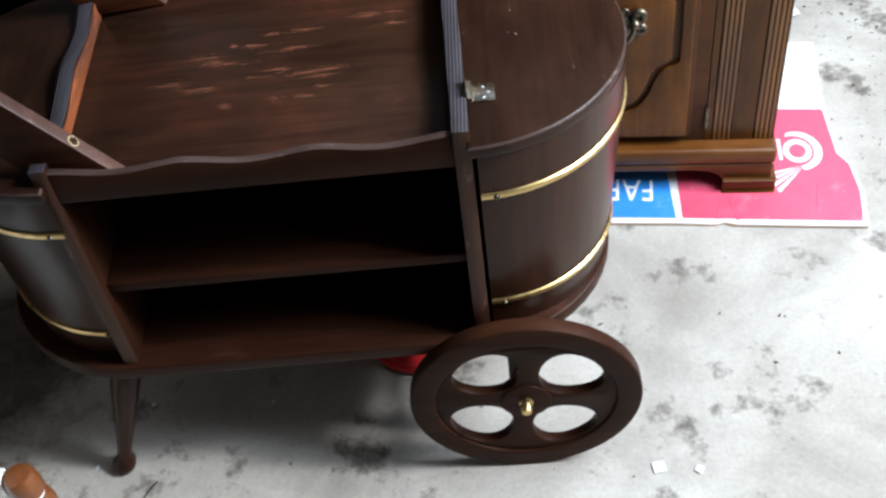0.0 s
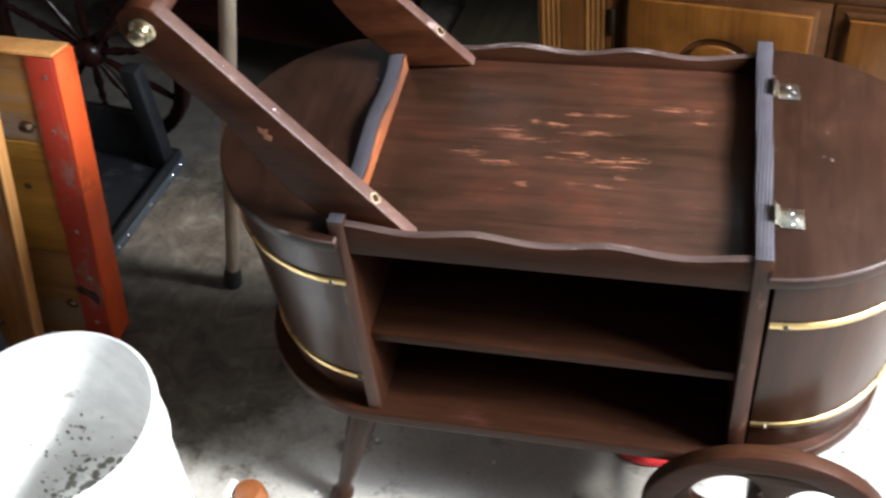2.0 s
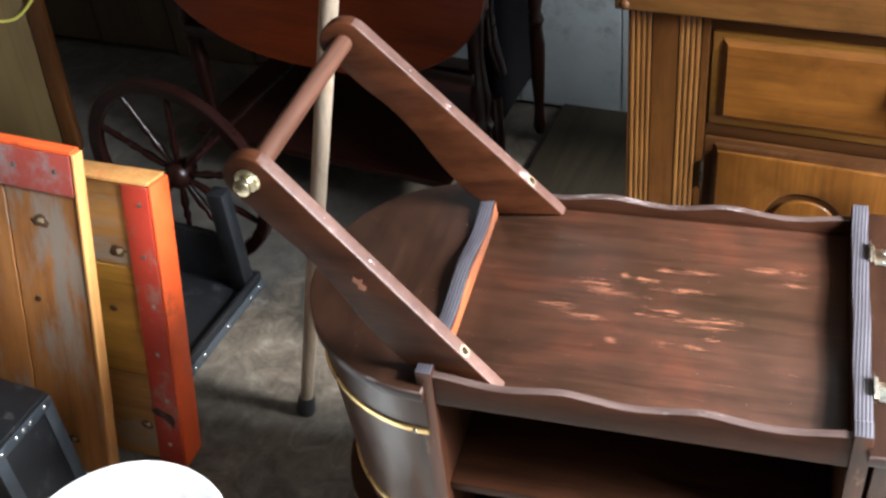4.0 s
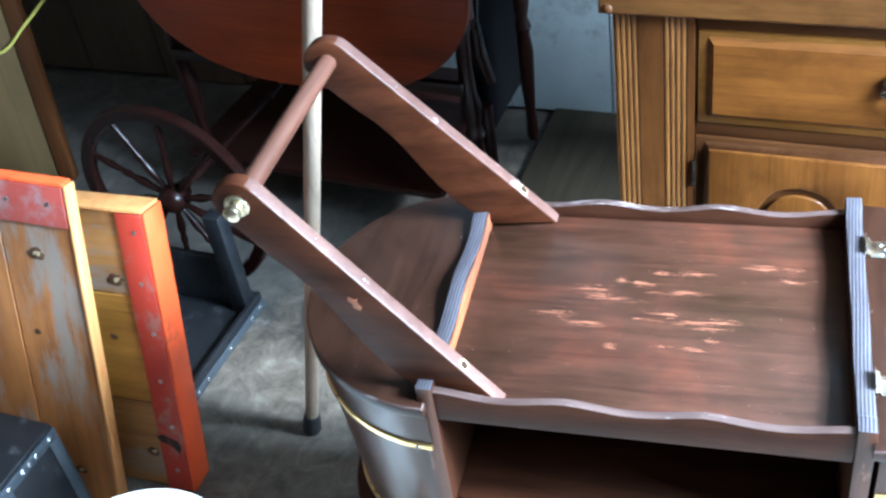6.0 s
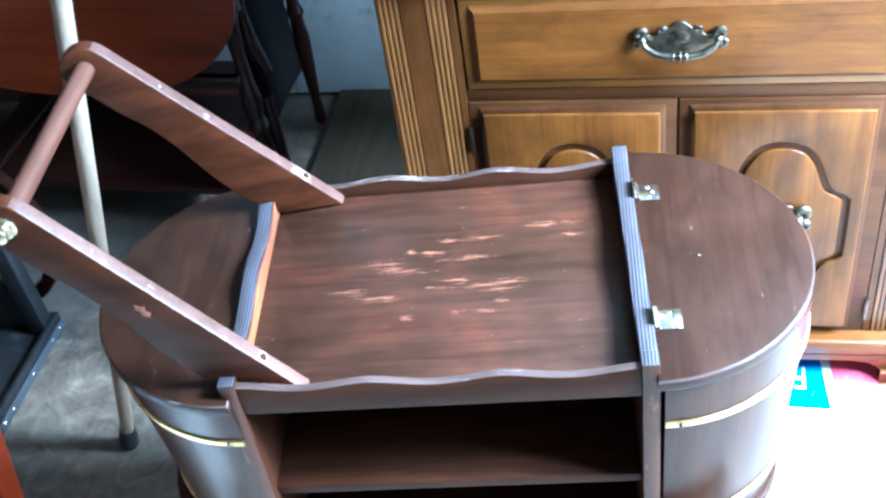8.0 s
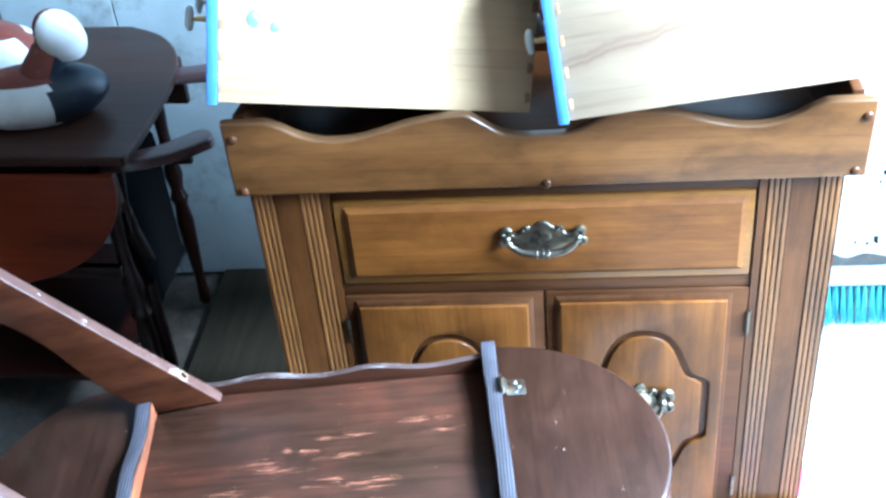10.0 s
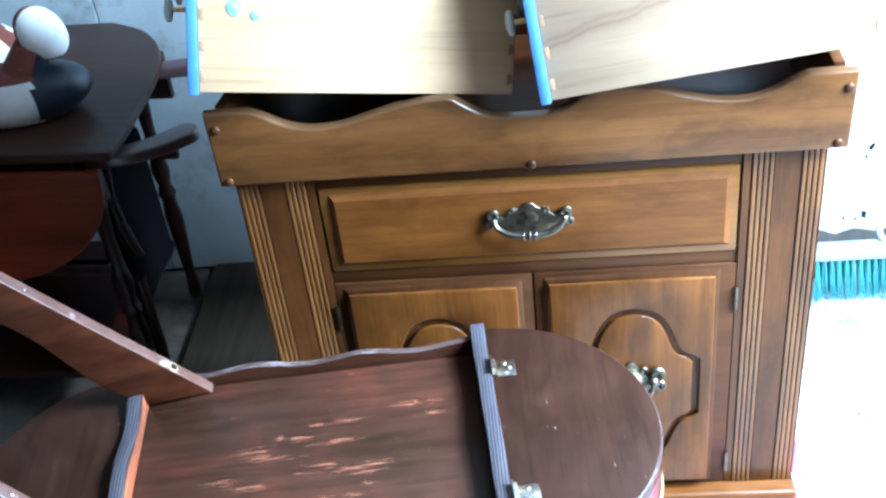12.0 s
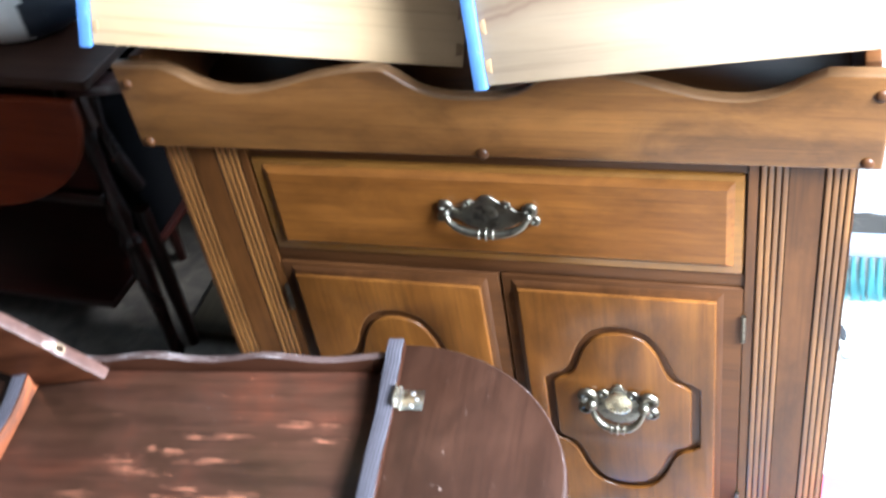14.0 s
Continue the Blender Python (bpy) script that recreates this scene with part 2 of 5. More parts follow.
M_PALE = wood("pale_drawer_wood", (0.39, 0.255, 0.130), (0.48, 0.335, 0.188), "x", 0.6, 14, vary=0.28, spec=0.3)


def poplar():
    """Pale drawer side crossed by a slanting brown vein, with a greyish cast near the rim."""
    m = wood("figured_poplar", (0.235, 0.160, 0.094), (0.33, 0.245, 0.160), "x", 0.6, 11, vary=0.5, wear=0.1, wear_color=(0.26, 0.17, 0.10), wear_scale=14, spec=0.3)
    nt = m.node_tree
    b = nt.nodes["Principled BSDF"]
    c = b.inputs["Base Color"].links[0].from_socket
    tc = nt.nodes.new("ShaderNodeTexCoord")
    mp = nt.nodes.new("ShaderNodeMapping")
    mp.vector_type = "TEXTURE"
    mp.inputs["Location"].default_value = (0.14, 0, 0.108)
    mp.inputs["Rotation"].default_value = (0, -0.21, 0)
    nt.links.new(tc.outputs["Object"], mp.inputs[0])
    sep = nt.nodes.new("ShaderNodeSeparateXYZ")
    nt.links.new(mp.outputs[0], sep.inputs[0])
    sway = noise_fac(nt, coords(nt, (1, 1, 0.3), (2, 5, 3)), 11, 3, 0.5)
    z = maths(nt, "ADD", maths(nt, "ADD", sep.outputs["Z"], 0.475), maths(nt, "MULTIPLY", sway, 0.05))
    band = ramp(nt, z, [(0.481, (0,) * 3), (0.497, (1.0,) * 3), (0.503, (1.0,) * 3), (0.524, (0,) * 3)])
    ends = ramp(nt, maths(nt, "ADD", maths(nt, "MULTIPLY", sep.outputs["X"], 1.5), 0.5), [(0.30, (0.7,) * 3), (0.45, (1.0,) * 3), (0.70, (1.0,) * 3), (0.95, (0.2,) * 3)])
    line = ramp(nt, maths(nt, "FRACT", maths(nt, "MULTIPLY", maths(nt, "SUBTRACT", z, 0.475), 19.0), 0.0), [(0.0, (0.3,) * 3), (0.36, (0.45,) * 3), (0.42, (0.85,) * 3), (0.50, (0.35,) * 3), (0.60, (0.8,) * 3), (0.68, (0.3,) * 3), (1.0, (0.3,) * 3)])
    k = maths(nt, "MULTIPLY", maths(nt, "MULTIPLY", band, ends), line)
    nt.links.new(mix(nt, k, c, (0.165, 0.096, 0.060)), b.inputs["Base Color"])
    return m


M_PALE2 = poplar()
M_DOVE = wood("end_grain_dovetail", (0.17, 0.095, 0.040), (0.30, 0.19, 0.095), "y", 0.6, 40)
M_BLUE = plain("bright_blue_paint", (0.070, 0.15, 0.33), 0.42, 0, (0.4, 0.5, 0.6), 0.12, 50)
M_DAB = plain("thin_blue_paint", (0.17, 0.29, 0.43), 0.55, 0, (0.38, 0.30, 0.18), 0.5, 60)
M_TABLE = wood("dark_cherry", (0.020, 0.008, 0.006), (0.048, 0.024, 0.016), "x", 0.36, 45, coat=0.04, spec=0.2)
M_LEAF = wood("red_cherry_leaf", (0.060, 0.0100, 0.0034), (0.185, 0.0310, 0.0078), "x", 0.36, 22, coat=0.04, spec=0.15)
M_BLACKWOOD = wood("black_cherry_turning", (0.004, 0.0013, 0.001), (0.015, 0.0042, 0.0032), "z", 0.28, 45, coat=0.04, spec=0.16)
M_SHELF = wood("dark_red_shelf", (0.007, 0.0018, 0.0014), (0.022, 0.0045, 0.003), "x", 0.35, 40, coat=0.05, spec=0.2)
M_CHAIR = wood("dark_plum_chair_wood", (0.035, 0.018, 0.018), (0.10, 0.055, 0.055), "x", 0.35, 40, coat=0.2)
M_CANE = wood("pale_stick_wood", (0.15, 0.11, 0.075), (0.30, 0.235, 0.175), "z", 0.6, 50, wear=0.25, wear_color=(0.2, 0.13, 0.08))
M_RUBBER = plain("black_rubber", (0.015, 0.015, 0.016), 0.7)
M_BOARD = wood("weathered_orange_pine", (0.25, 0.085, 0.021), (0.47, 0.195, 0.055), "z", 0.45, 16, wear=1.0, wear_color=(0.28, 0.225, 0.18), vary=0.8, wear_scale=8)
M_EDGEPINE = wood("bright_pine_edge", (0.42, 0.17, 0.045), (0.78, 0.40, 0.14), "z", 0.4, 22, wear=0.2, wear_color=(0.6, 0.12, 0.04), vary=0.5)
M_KNOT = wood("brown_knot", (0.035, 0.016, 0.007), (0.12, 0.055, 0.022), "x", 0.6, 120)
M_CHIP = wood("pale_splinter", (0.30, 0.22, 0.12), (0.55, 0.45, 0.28), "z", 0.7, 90)
M_PINE = wood("yellowed_pine", (0.24, 0.105, 0.014), (0.50, 0.245, 0.040), "x", 0.42, 26, vary=0.7)
M_PINE_GREY = wood("weathered_pine", (0.22, 0.095, 0.024), (0.42, 0.205, 0.060), "x", 0.45, 20, wear=0.7, wear_color=(0.25, 0.185, 0.135), vary=0.7, wear_scale=10)
M_SMEAR = plain("black_smear", (0.030, 0.018, 0.014), 0.6, 0, (0.20, 0.03, 0.016), 0.45, 60)
M_REDWORN = plain("faded_red_paint", (0.30, 0.050, 0.036), 0.5, 0, (0.23, 0.175, 0.165), 0.55, 12)
M_REDSTRIP = plain("worn_red_paint", (0.42, 0.035, 0.018), 0.5, 0, (0.30, 0.17, 0.13), 0.30, 16)
M_ORANGE = plain("orange_red_paint", (0.78, 0.10, 0.022), 0.42, 0, (0.35, 0.06, 0.02), 0.2, 14)
M_BLACK = plain("black_fibre_case", (0.005, 0.0055, 0.007), 0.5, 0, (0.05, 0.05, 0.05), 0.2, 30)
# near-black without gloss, for the unlit opening beside the trolley
M_GAP = plain("gap_black", (0.004, 0.004, 0.0045), 0.95)
M_GAP.node_tree.nodes["Principled BSDF"].inputs["Specular IOR Level"].default_value = 0.0
M_STEEL = plain("grey_case_edging", (0.06, 0.07, 0.082), 0.42, 0.4, (0.05, 0.05, 0.05), 0.2, 40)
M_RIVET = plain("bright_rivet", (0.75, 0.76, 0.78), 0.25, 1.0)
M_BUCKET = plain("white_bucket_plastic", (0.90, 0.90, 0.88), 0.4, 0, (0.16, 0.13, 0.09), 0.10, 22)
M_SPECK = plain("grey_soil_film", (0.26, 0.245, 0.21), 0.9, 0, (0.12, 0.10, 0.08), 0.3, 60, 0.4)
M_DIRT = plain("dried_soil", (0.06, 0.05, 0.035), 0.95, 0, (0.3, 0.3, 0.28), 0.3, 40, 0.6)
M_SOIL = plain("dark_soil", (0.035, 0.030, 0.024), 0.95, 0, (0.12, 0.10, 0.08), 0.25, 30, 0.6)
M_FILM = plain("crumpled_white_film", (0.62, 0.64, 0.66), 0.3, 0, (0.8, 0.8, 0.8), 0.2, 30)
M_WHITE = plain("chalky_white_paint", (0.88, 0.89, 0.88), 0.6, 0, (0.40, 0.41, 0.40), 0.12, 14)
# wall paint dimmed for the weaker light left of the cabinet
M_WALL = plain("dimmed_wall_paint", (0.27, 0.295, 0.30), 0.6, 0, (0.16, 0.165, 0.16), 0.3, 9, 0.8)
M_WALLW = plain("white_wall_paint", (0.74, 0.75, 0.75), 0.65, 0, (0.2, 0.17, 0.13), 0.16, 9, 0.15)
M_NAVY = plain("navy_decoy_paint", (0.012, 0.018, 0.030), 0.35, 0, (0.05, 0.06, 0.07), 0.1, 30)
M_RUST = plain("russet_decoy_paint", (0.17, 0.045, 0.03), 0.45, 0, (0.3, 0.15, 0.1), 0.15, 40)
M_TEAL = plain("teal_bristle", (0.10, 0.30, 0.32), 0.5)
M_GREYP = plain("grey_broom_plastic", (0.26, 0.29, 0.35), 0.45)
M_CARD = plain("white_card_print", (0.80, 0.80, 0.82), 0.5, 0, (0.5, 0.45, 0.38), 0.08, 20)
M_CARDRED = plain("pink_red_print", (0.72, 0.085, 0.16), 0.42, 0, (0.7, 0.2, 0.25), 0.15, 25)
M_CARDBLUE = plain("blue_print", (0.03, 0.22, 0.62), 0.42, 0, (0.2, 0.4, 0.7), 0.12, 25)
M_KRAFT = plain("brown_corrugated_card", (0.33, 0.22, 0.13), 0.85)
M_REDLID = plain("red_plastic", (0.50, 0.022, 0.025), 0.4)
M_TAN = wood("tan_board", (0.070, 0.044, 0.014), (0.122, 0.080, 0.026), "z", 0.6, 12)
M_CORD = plain("yellow_cord", (0.55, 0.5, 0.10), 0.7)
M_GLASS = plain("blue_grey_glassware", (0.25, 0.32, 0.38), 0.15)
# plank wood deepened for shade by the wall and under its boards
M_PLANK = wood("dark_plank", (0.012, 0.010, 0.007), (0.032, 0.027, 0.018), "y", 0.9, 25, spec=0.1)
M_STAR = plain("porcelain", (0.72, 0.71, 0.66), 0.2)


def concrete():
    """Garage slab: mottled grey, dark oily stains, fine grit, shade painted at the back."""
    m, nt, b = shader("stained_concrete", 0.8)
    v = coords(nt, (1, 1, 1))
    a = noise_fac(nt, v, 3.2, 8, 0.62, 0.4)
    g = noise_fac(nt, v, 120, 5, 0.7)
    c = ramp(nt, a, [(0.28, (0.31, 0.288, 0.255)), (0.72, (0.56, 0.540, 0.50))])
    c = mix(nt, 0.35, c, ramp(nt, g, [(0.3, (0.55,) * 3), (0.7, (1.15,) * 3)]), "MULTIPLY")
    blot = noise_fac(nt, coords(nt, (1, 1, 1), (2.4, 0.7, 0)), 11, 6, 0.7, 0.5)
    c = mix(nt, ramp(nt, blot, [(0.655, (0, 0, 0)), (0.77, (0.7,) * 3)]), c, (0.10, 0.088, 0.072))
    # broad patches of old oil and dirt
    big = noise_fac(nt, coords(nt, (1, 1, 1), (1.3, 8.7, 0)), 2.6, 5, 0.6, 0.6)
    c = mix(nt, ramp(nt, big, [(0.45, (0, 0, 0)), (0.68, (0.5,) * 3)]), c, (0.16, 0.145, 0.125))
    # ragged patches: dirt left of the cart, painted shade behind the trolley and cabinet
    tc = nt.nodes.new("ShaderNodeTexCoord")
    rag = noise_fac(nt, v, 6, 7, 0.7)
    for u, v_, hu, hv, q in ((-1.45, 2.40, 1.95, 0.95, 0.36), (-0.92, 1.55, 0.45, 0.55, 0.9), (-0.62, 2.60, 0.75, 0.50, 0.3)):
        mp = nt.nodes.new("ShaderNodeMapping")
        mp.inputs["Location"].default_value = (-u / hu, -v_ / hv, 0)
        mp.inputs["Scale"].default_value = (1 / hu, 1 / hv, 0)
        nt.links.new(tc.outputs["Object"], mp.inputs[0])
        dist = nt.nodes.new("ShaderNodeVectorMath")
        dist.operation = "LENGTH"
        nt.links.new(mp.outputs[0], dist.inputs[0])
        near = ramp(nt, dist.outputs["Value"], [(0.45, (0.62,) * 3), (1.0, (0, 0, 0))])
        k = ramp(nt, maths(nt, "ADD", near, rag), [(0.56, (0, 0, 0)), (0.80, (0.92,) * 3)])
        # soil tones, scaled down by q where the patch stands for shade
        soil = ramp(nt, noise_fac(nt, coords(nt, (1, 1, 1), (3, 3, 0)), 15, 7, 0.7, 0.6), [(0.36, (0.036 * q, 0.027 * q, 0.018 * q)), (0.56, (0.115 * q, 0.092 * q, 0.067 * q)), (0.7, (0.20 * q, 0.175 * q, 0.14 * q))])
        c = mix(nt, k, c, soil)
    nt.links.new(c, b.inputs["Base Color"])
    bump(nt, b, g, 0.25, 0.002)
    return m


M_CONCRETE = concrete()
M_DRIVE = plain("pale_driveway", (0.42, 0.41, 0.39), 0.85, 0, (0.25, 0.24, 0.22), 0.3, 3, 0.3)
M_CEIL = plain("whitewashed_ceiling_board", (0.16, 0.155, 0.145), 0.8, 0, (0.10, 0.095, 0.085), 0.2, 3)
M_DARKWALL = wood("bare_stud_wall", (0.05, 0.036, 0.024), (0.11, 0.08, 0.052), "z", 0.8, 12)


# ---- mesh helpers ----
def part(name, bm, material, parent=None, label="", smooth=True, mats=()):
    """Links a bmesh or a mesh as one object under a thing or a part."""
    if isinstance(bm, bmesh.types.BMesh):
        me = bpy.data.meshes.new(name)
        bm.normal_update()
        bm.to_mesh(me)
        bm.free()
    else:
        me = bm
    if len(me.materials):
        me.materials.clear()
    for m in (material, *mats):
        me.materials.append(m)
    if smooth:
        me.polygons.foreach_set("use_smooth", [True] * len(me.polygons))
        me.set_sharp_from_angle(angle=radians(38))
    ob = new(name, me)
    if parent is not None:
        ob.parent = parent
    return tagged(ob, label=label)


def thing(name, m, label, category, group="", kind=""):
    ob = new(name)
    ob.empty_display_size = 0.05
    ob.matrix_world = m
    return tagged(ob, label, category, group, kind)


def box(x0, x1, y0, y1, z0, z1, bevel=0.002, seg=2):
    bm = bmesh.new()
    bmesh.ops.create_cube(bm, size=1)
    for v in bm.verts:
        v.co = Vector(((x0 + x1) / 2 + v.co.x * (x1 - x0), (y0 + y1) / 2 + v.co.y * (y1 - y0), (z0 + z1) / 2 + v.co.z * (z1 - z0)))
    if bevel:
        bmesh.ops.bevel(bm, geom=list(bm.edges), offset=bevel, segments=seg, affect="EDGES", profile=0.5, clamp_overlap=True)
    return bm


def merge(dst, src, m=Matrix()):
    me = bpy.data.meshes.new("tmp")
    src.to_mesh(me)
    src.free()
    me.transform(m)
    dst.from_mesh(me)
    bpy.data.meshes.remove(me)
    return dst


PLANES = {  # where a flat outline's own x, y and thickness point
    "xz": Matrix(((1, 0, 0, 0), (0, 0, -1, 0), (0, 1, 0, 0), (0, 0, 0, 1))),
    "yz": Matrix(((0, 0, 1, 0), (1, 0, 0, 0), (0, 1, 0, 0), (0, 0, 0, 1))),
    "xy": Matrix(),
}


def outline(loops, thick, plane="xz", at=0.0, bevel=0.0015, res=1):
    """A plate cut to flat outlines (the first outside, the rest holes), with eased edges, centred on `at` along its thickness."""
    cu = bpy.data.curves.new("outline", "CURVE")
    cu.dimensions, cu.fill_mode = "2D", "BOTH"
    cu.extrude, cu.bevel_depth, cu.bevel_resolution = max(1e-4, thick / 2 - bevel), bevel, res
    cu.offset = -bevel
    for pts in loops:
        sp = cu.splines.new("POLY")
        sp.points.add(len(pts) - 1)
        for p, (a, b) in zip(sp.points, pts):
            p.co = (a, b, 0, 1)
        sp.use_cyclic_u = True
    ob = bpy.data.objects.new("outline", cu)
    me = bpy.data.meshes.new_from_object(ob)
    bpy.data.objects.remove(ob)
    bpy.data.curves.remove(cu)
    bm = bmesh.new()
    bm.from_mesh(me)
    bmesh.ops.remove_doubles(bm, verts=bm.verts, dist=2e-5)
    bm.to_mesh(me)
    bm.free()
    m = PLANES[plane].copy()
    off = {"xz": (0, at, 0), "yz": (at, 0, 0), "xy": (0, 0, at)}[plane]
    me.transform(Matrix.Translation(off) @ m)
    return me


def lathe(profile, segs=24, cap=True):
    """Turned about z from (radius, height) pairs."""
    bm = bmesh.new()
    rings = []
    for r, z in profile:
        rings.append([bm.verts.new((r * math.cos(2 * math.pi * i / segs), r * math.sin(2 * math.pi * i / segs), z)) for i in range(segs)])
    for a, b in zip(rings, rings[1:]):
        for i in range(segs):
            j = (i + 1) % segs
            bm.faces.new((a[i], a[j], b[j], b[i]))
    if cap:
        bm.faces.new(list(reversed(rings[0])))
        bm.faces.new(rings[-1])
    return bm


def tube(pts, radius, segs=10, cap=True, closed=False):
    """A round bar along points; radius is one number or one for each point."""
    pts = [Vector(p) for p in pts]
    n = len(pts)
    rad = radius if isinstance(radius, (list, tuple)) else [radius] * n
    bm = bmesh.new()
    rings = []
    up = Vector((0, 0, 1))
    for i, p in enumerate(pts):
        a = pts[(i - 1) % n] if closed or i else p
        b = pts[(i + 1) % n] if closed or i < n - 1 else p
        d = (b - a).normalized()
        ref = up if abs(d.dot(up)) < 0.95 else Vector((0, 1, 0))
        s = d.cross(ref).normalized()
        u = s.cross(d).normalized()
        rings.append([bm.verts.new(p + rad[i] * (math.cos(2 * math.pi * k / segs) * s + math.sin(2 * math.pi * k / segs) * u)) for k in range(segs)])
    pairs = list(zip(rings, rings[1:])) + ([(rings[-1], rings[0])] if closed else [])
    for a, b in pairs:
        for i in range(segs):
            j = (i + 1) % segs
            bm.faces.new((a[i], a[j], b[j], b[i]))
    if cap and not closed:
        bm.faces.new(list(reversed(rings[0])))
        bm.faces.new(rings[-1])
    bmesh.ops.recalc_face_normals(bm, faces=bm.faces)
    return bm


def smooth_line(pts, per=6, closed=False):
    """Catmull-Rom points through a few given ones."""
    pts = [Vector((*p, 0)) if len(p) == 2 else Vector(p) for p in pts]
    n = len(pts)
    out = []
    for i in range(n if closed else n - 1):
        g = (lambda k: pts[k % n]) if closed else (lambda k: pts[min(max(k, 0), n - 1)])
        p0, p1, p2, p3 = g(i - 1), g(i), g(i + 1), g(i + 2)
        for s in range(per):
            t = s / per
            out.append(0.5 * ((2 * p1) + (p2 - p0) * t + (2 * p0 - 5 * p1 + 4 * p2 - p3) * t * t + (3 * p1 - p0 - 3 * p2 + p3) * t ** 3))
    if not closed:
        out.append(pts[-1])
    return out


def flat(pts):
    return [(p.x, p.y) for p in pts]


def ball(r, center, segs=14, scale=(1, 1, 1)):
    bm = bmesh.new()
    bmesh.ops.create_uvsphere(bm, u_segments=segs, v_segments=max(6, segs // 2), radius=r)
    for v in bm.verts:
        v.co = Vector((v.co.x * scale[0] + center[0], v.co.y * scale[1] + center[1], v.co.z * scale[2] + center[2]))
    return bm


def frustum(x0, x1, z0, z1, inset, y_base, y_top):
    """A raised field with sloping borders, facing -y."""
    bm = bmesh.new()
    o = [bm.verts.new(p) for p in ((x0, y_base, z0), (x1, y_base, z0), (x1, y_base, z1), (x0, y_base, z1))]
    i = [bm.verts.new(p) for p in ((x0 + inset, y_top, z0 + inset), (x1 - inset, y_top, z0 + inset), (x1 - inset, y_top, z1 - inset), (x0 + inset, y_top, z1 - inset))]
    for k in range(4):
        bm.faces.new((o[k], o[(k + 1) % 4], i[(k + 1) % 4], i[k]))
    bm.faces.new(i)
    bm.faces.new(list(reversed(o)))
    bmesh.ops.recalc_face_normals(bm, faces=bm.faces)
    return bm


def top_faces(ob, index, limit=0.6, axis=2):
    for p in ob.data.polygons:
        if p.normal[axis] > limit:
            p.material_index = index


# ---- the room ----
BACK, LEFT, RIGHT, FRONT, HIGH = 2.75, -2.9, 1.72, -2.6, 2.8
ground = part("ground", box(-60, 60, -60, 60, -0.30, -0.02, 0), M_DRIVE, label="pale concrete driveway and yard round the garage", smooth=False)
tagged(ground, category="ground", kind="structure")
bm = bmesh.new()
bmesh.ops.create_grid(bm, x_segments=120, y_segments=130, size=0.5)
for v in bm.verts:
    v.co = Vector(((LEFT + RIGHT) / 2 + v.co.x * (RIGHT - LEFT + 0.4), (BACK + FRONT) / 2 + v.co.y * (BACK - FRONT + 0.4), 0))
    v.co.z = 0.0015 * noise.noise(v.co * 3.0) - 0.0015
for f in list(bm.faces):
    f.normal_flip() if f.normal.z < 0 else None
floor = part("floor", bm, M_CONCRETE, label="stained grey concrete garage floor with grit, oil marks and painted back shade")
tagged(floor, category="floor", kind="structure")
ceiling = part("ceiling", outline([[(LEFT - 0.1, FRONT - 0.1), (RIGHT + 0.1, FRONT - 0.1), (RIGHT + 0.1, BACK + 0.2), (LEFT - 0.1, BACK + 0.2)]], 0.12, "xy", HIGH + 0.06, 0.002), M_CEIL, label="dim unpainted board garage ceiling", smooth=False)
tagged(ceiling, category="ceiling", kind="structure")
wall_left = part("wall_left", box(LEFT - 0.12, LEFT, FRONT, BACK, 0, HIGH, 0), M_DARKWALL, label="bare brown timber garage wall", smooth=False)
tagged(wall_left, category="wall", kind="structure")
wall_front = part("wall_front", box(LEFT, RIGHT, FRONT - 0.12, FRONT, 0, HIGH, 0), M_DARKWALL, label="bare brown timber garage wall", smooth=False)
tagged(wall_front, category="wall", kind="structure")
wall_back = part("wall_back", box(LEFT, RIGHT, BACK + 0.03, BACK + 0.15, 0, HIGH, 0), M_PLANK, label="timber backing of the painted board wall", smooth=False)
tagged(wall_back, category="wall", kind="structure")
# added out of view; edges of the opening are set to shape the daylight
for name, y0, y1, z0 in (("wall_right", 2.42, 2.72, 0.0), ("wall_right_near", -2.6, 0.45, 0.0), ("door_header", 0.45, 2.42, 2.55)):
    w = part(name, box(RIGHT, RIGHT + 0.12, y0, y1, z0, HIGH, 0), M_WALLW, label="unseen white wall edging the assumed garage doorway, cutting off sun", smooth=False)
    tagged(w, category="wall", kind="structure")

# painted upright boards of the back wall, cut ragged at the foot
random.seed(5)
x = LEFT
i = 0
while x < RIGHT:
    w = 0.29
    foot = 0.006 + random.uniform(-0.004, 0.010)
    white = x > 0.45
    # one wall, coloured bright at right and darker leftwards as the daylight falls off
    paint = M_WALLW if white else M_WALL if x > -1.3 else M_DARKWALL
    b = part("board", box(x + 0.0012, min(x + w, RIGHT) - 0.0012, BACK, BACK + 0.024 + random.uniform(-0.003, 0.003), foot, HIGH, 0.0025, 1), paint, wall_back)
    x += w
    i += 1


# ---- the tea cart ----
def racetrack(half, r, n=22, side=0):
    """Outline of two half rounds on a straight middle; side -1 or 1 keeps one end only, closed by a straight cut."""
    right = [(half + r * math.cos(a), r * math.sin(a)) for a in [math.pi * (i / n - 0.5) for i in range(n + 1)]]
    left = [(-half + r * math.cos(a), r * math.sin(a)) for a in [math.pi * (i / n + 0.5) for i in range(n + 1)]]
    return right if side > 0 else left if side < 0 else right + left


def scallop(u0, u1, base, top, waves, depth, n=60):
    pts = [(u0, base), (u1, base)]
    for i in range(n + 1):
        u = u1 + (u0 - u1) * i / n
        pts.append((u, top - depth * (0.5 - 0.5 * math.cos(2 * math.pi * waves * i / n)) ** 0.8))
    return pts


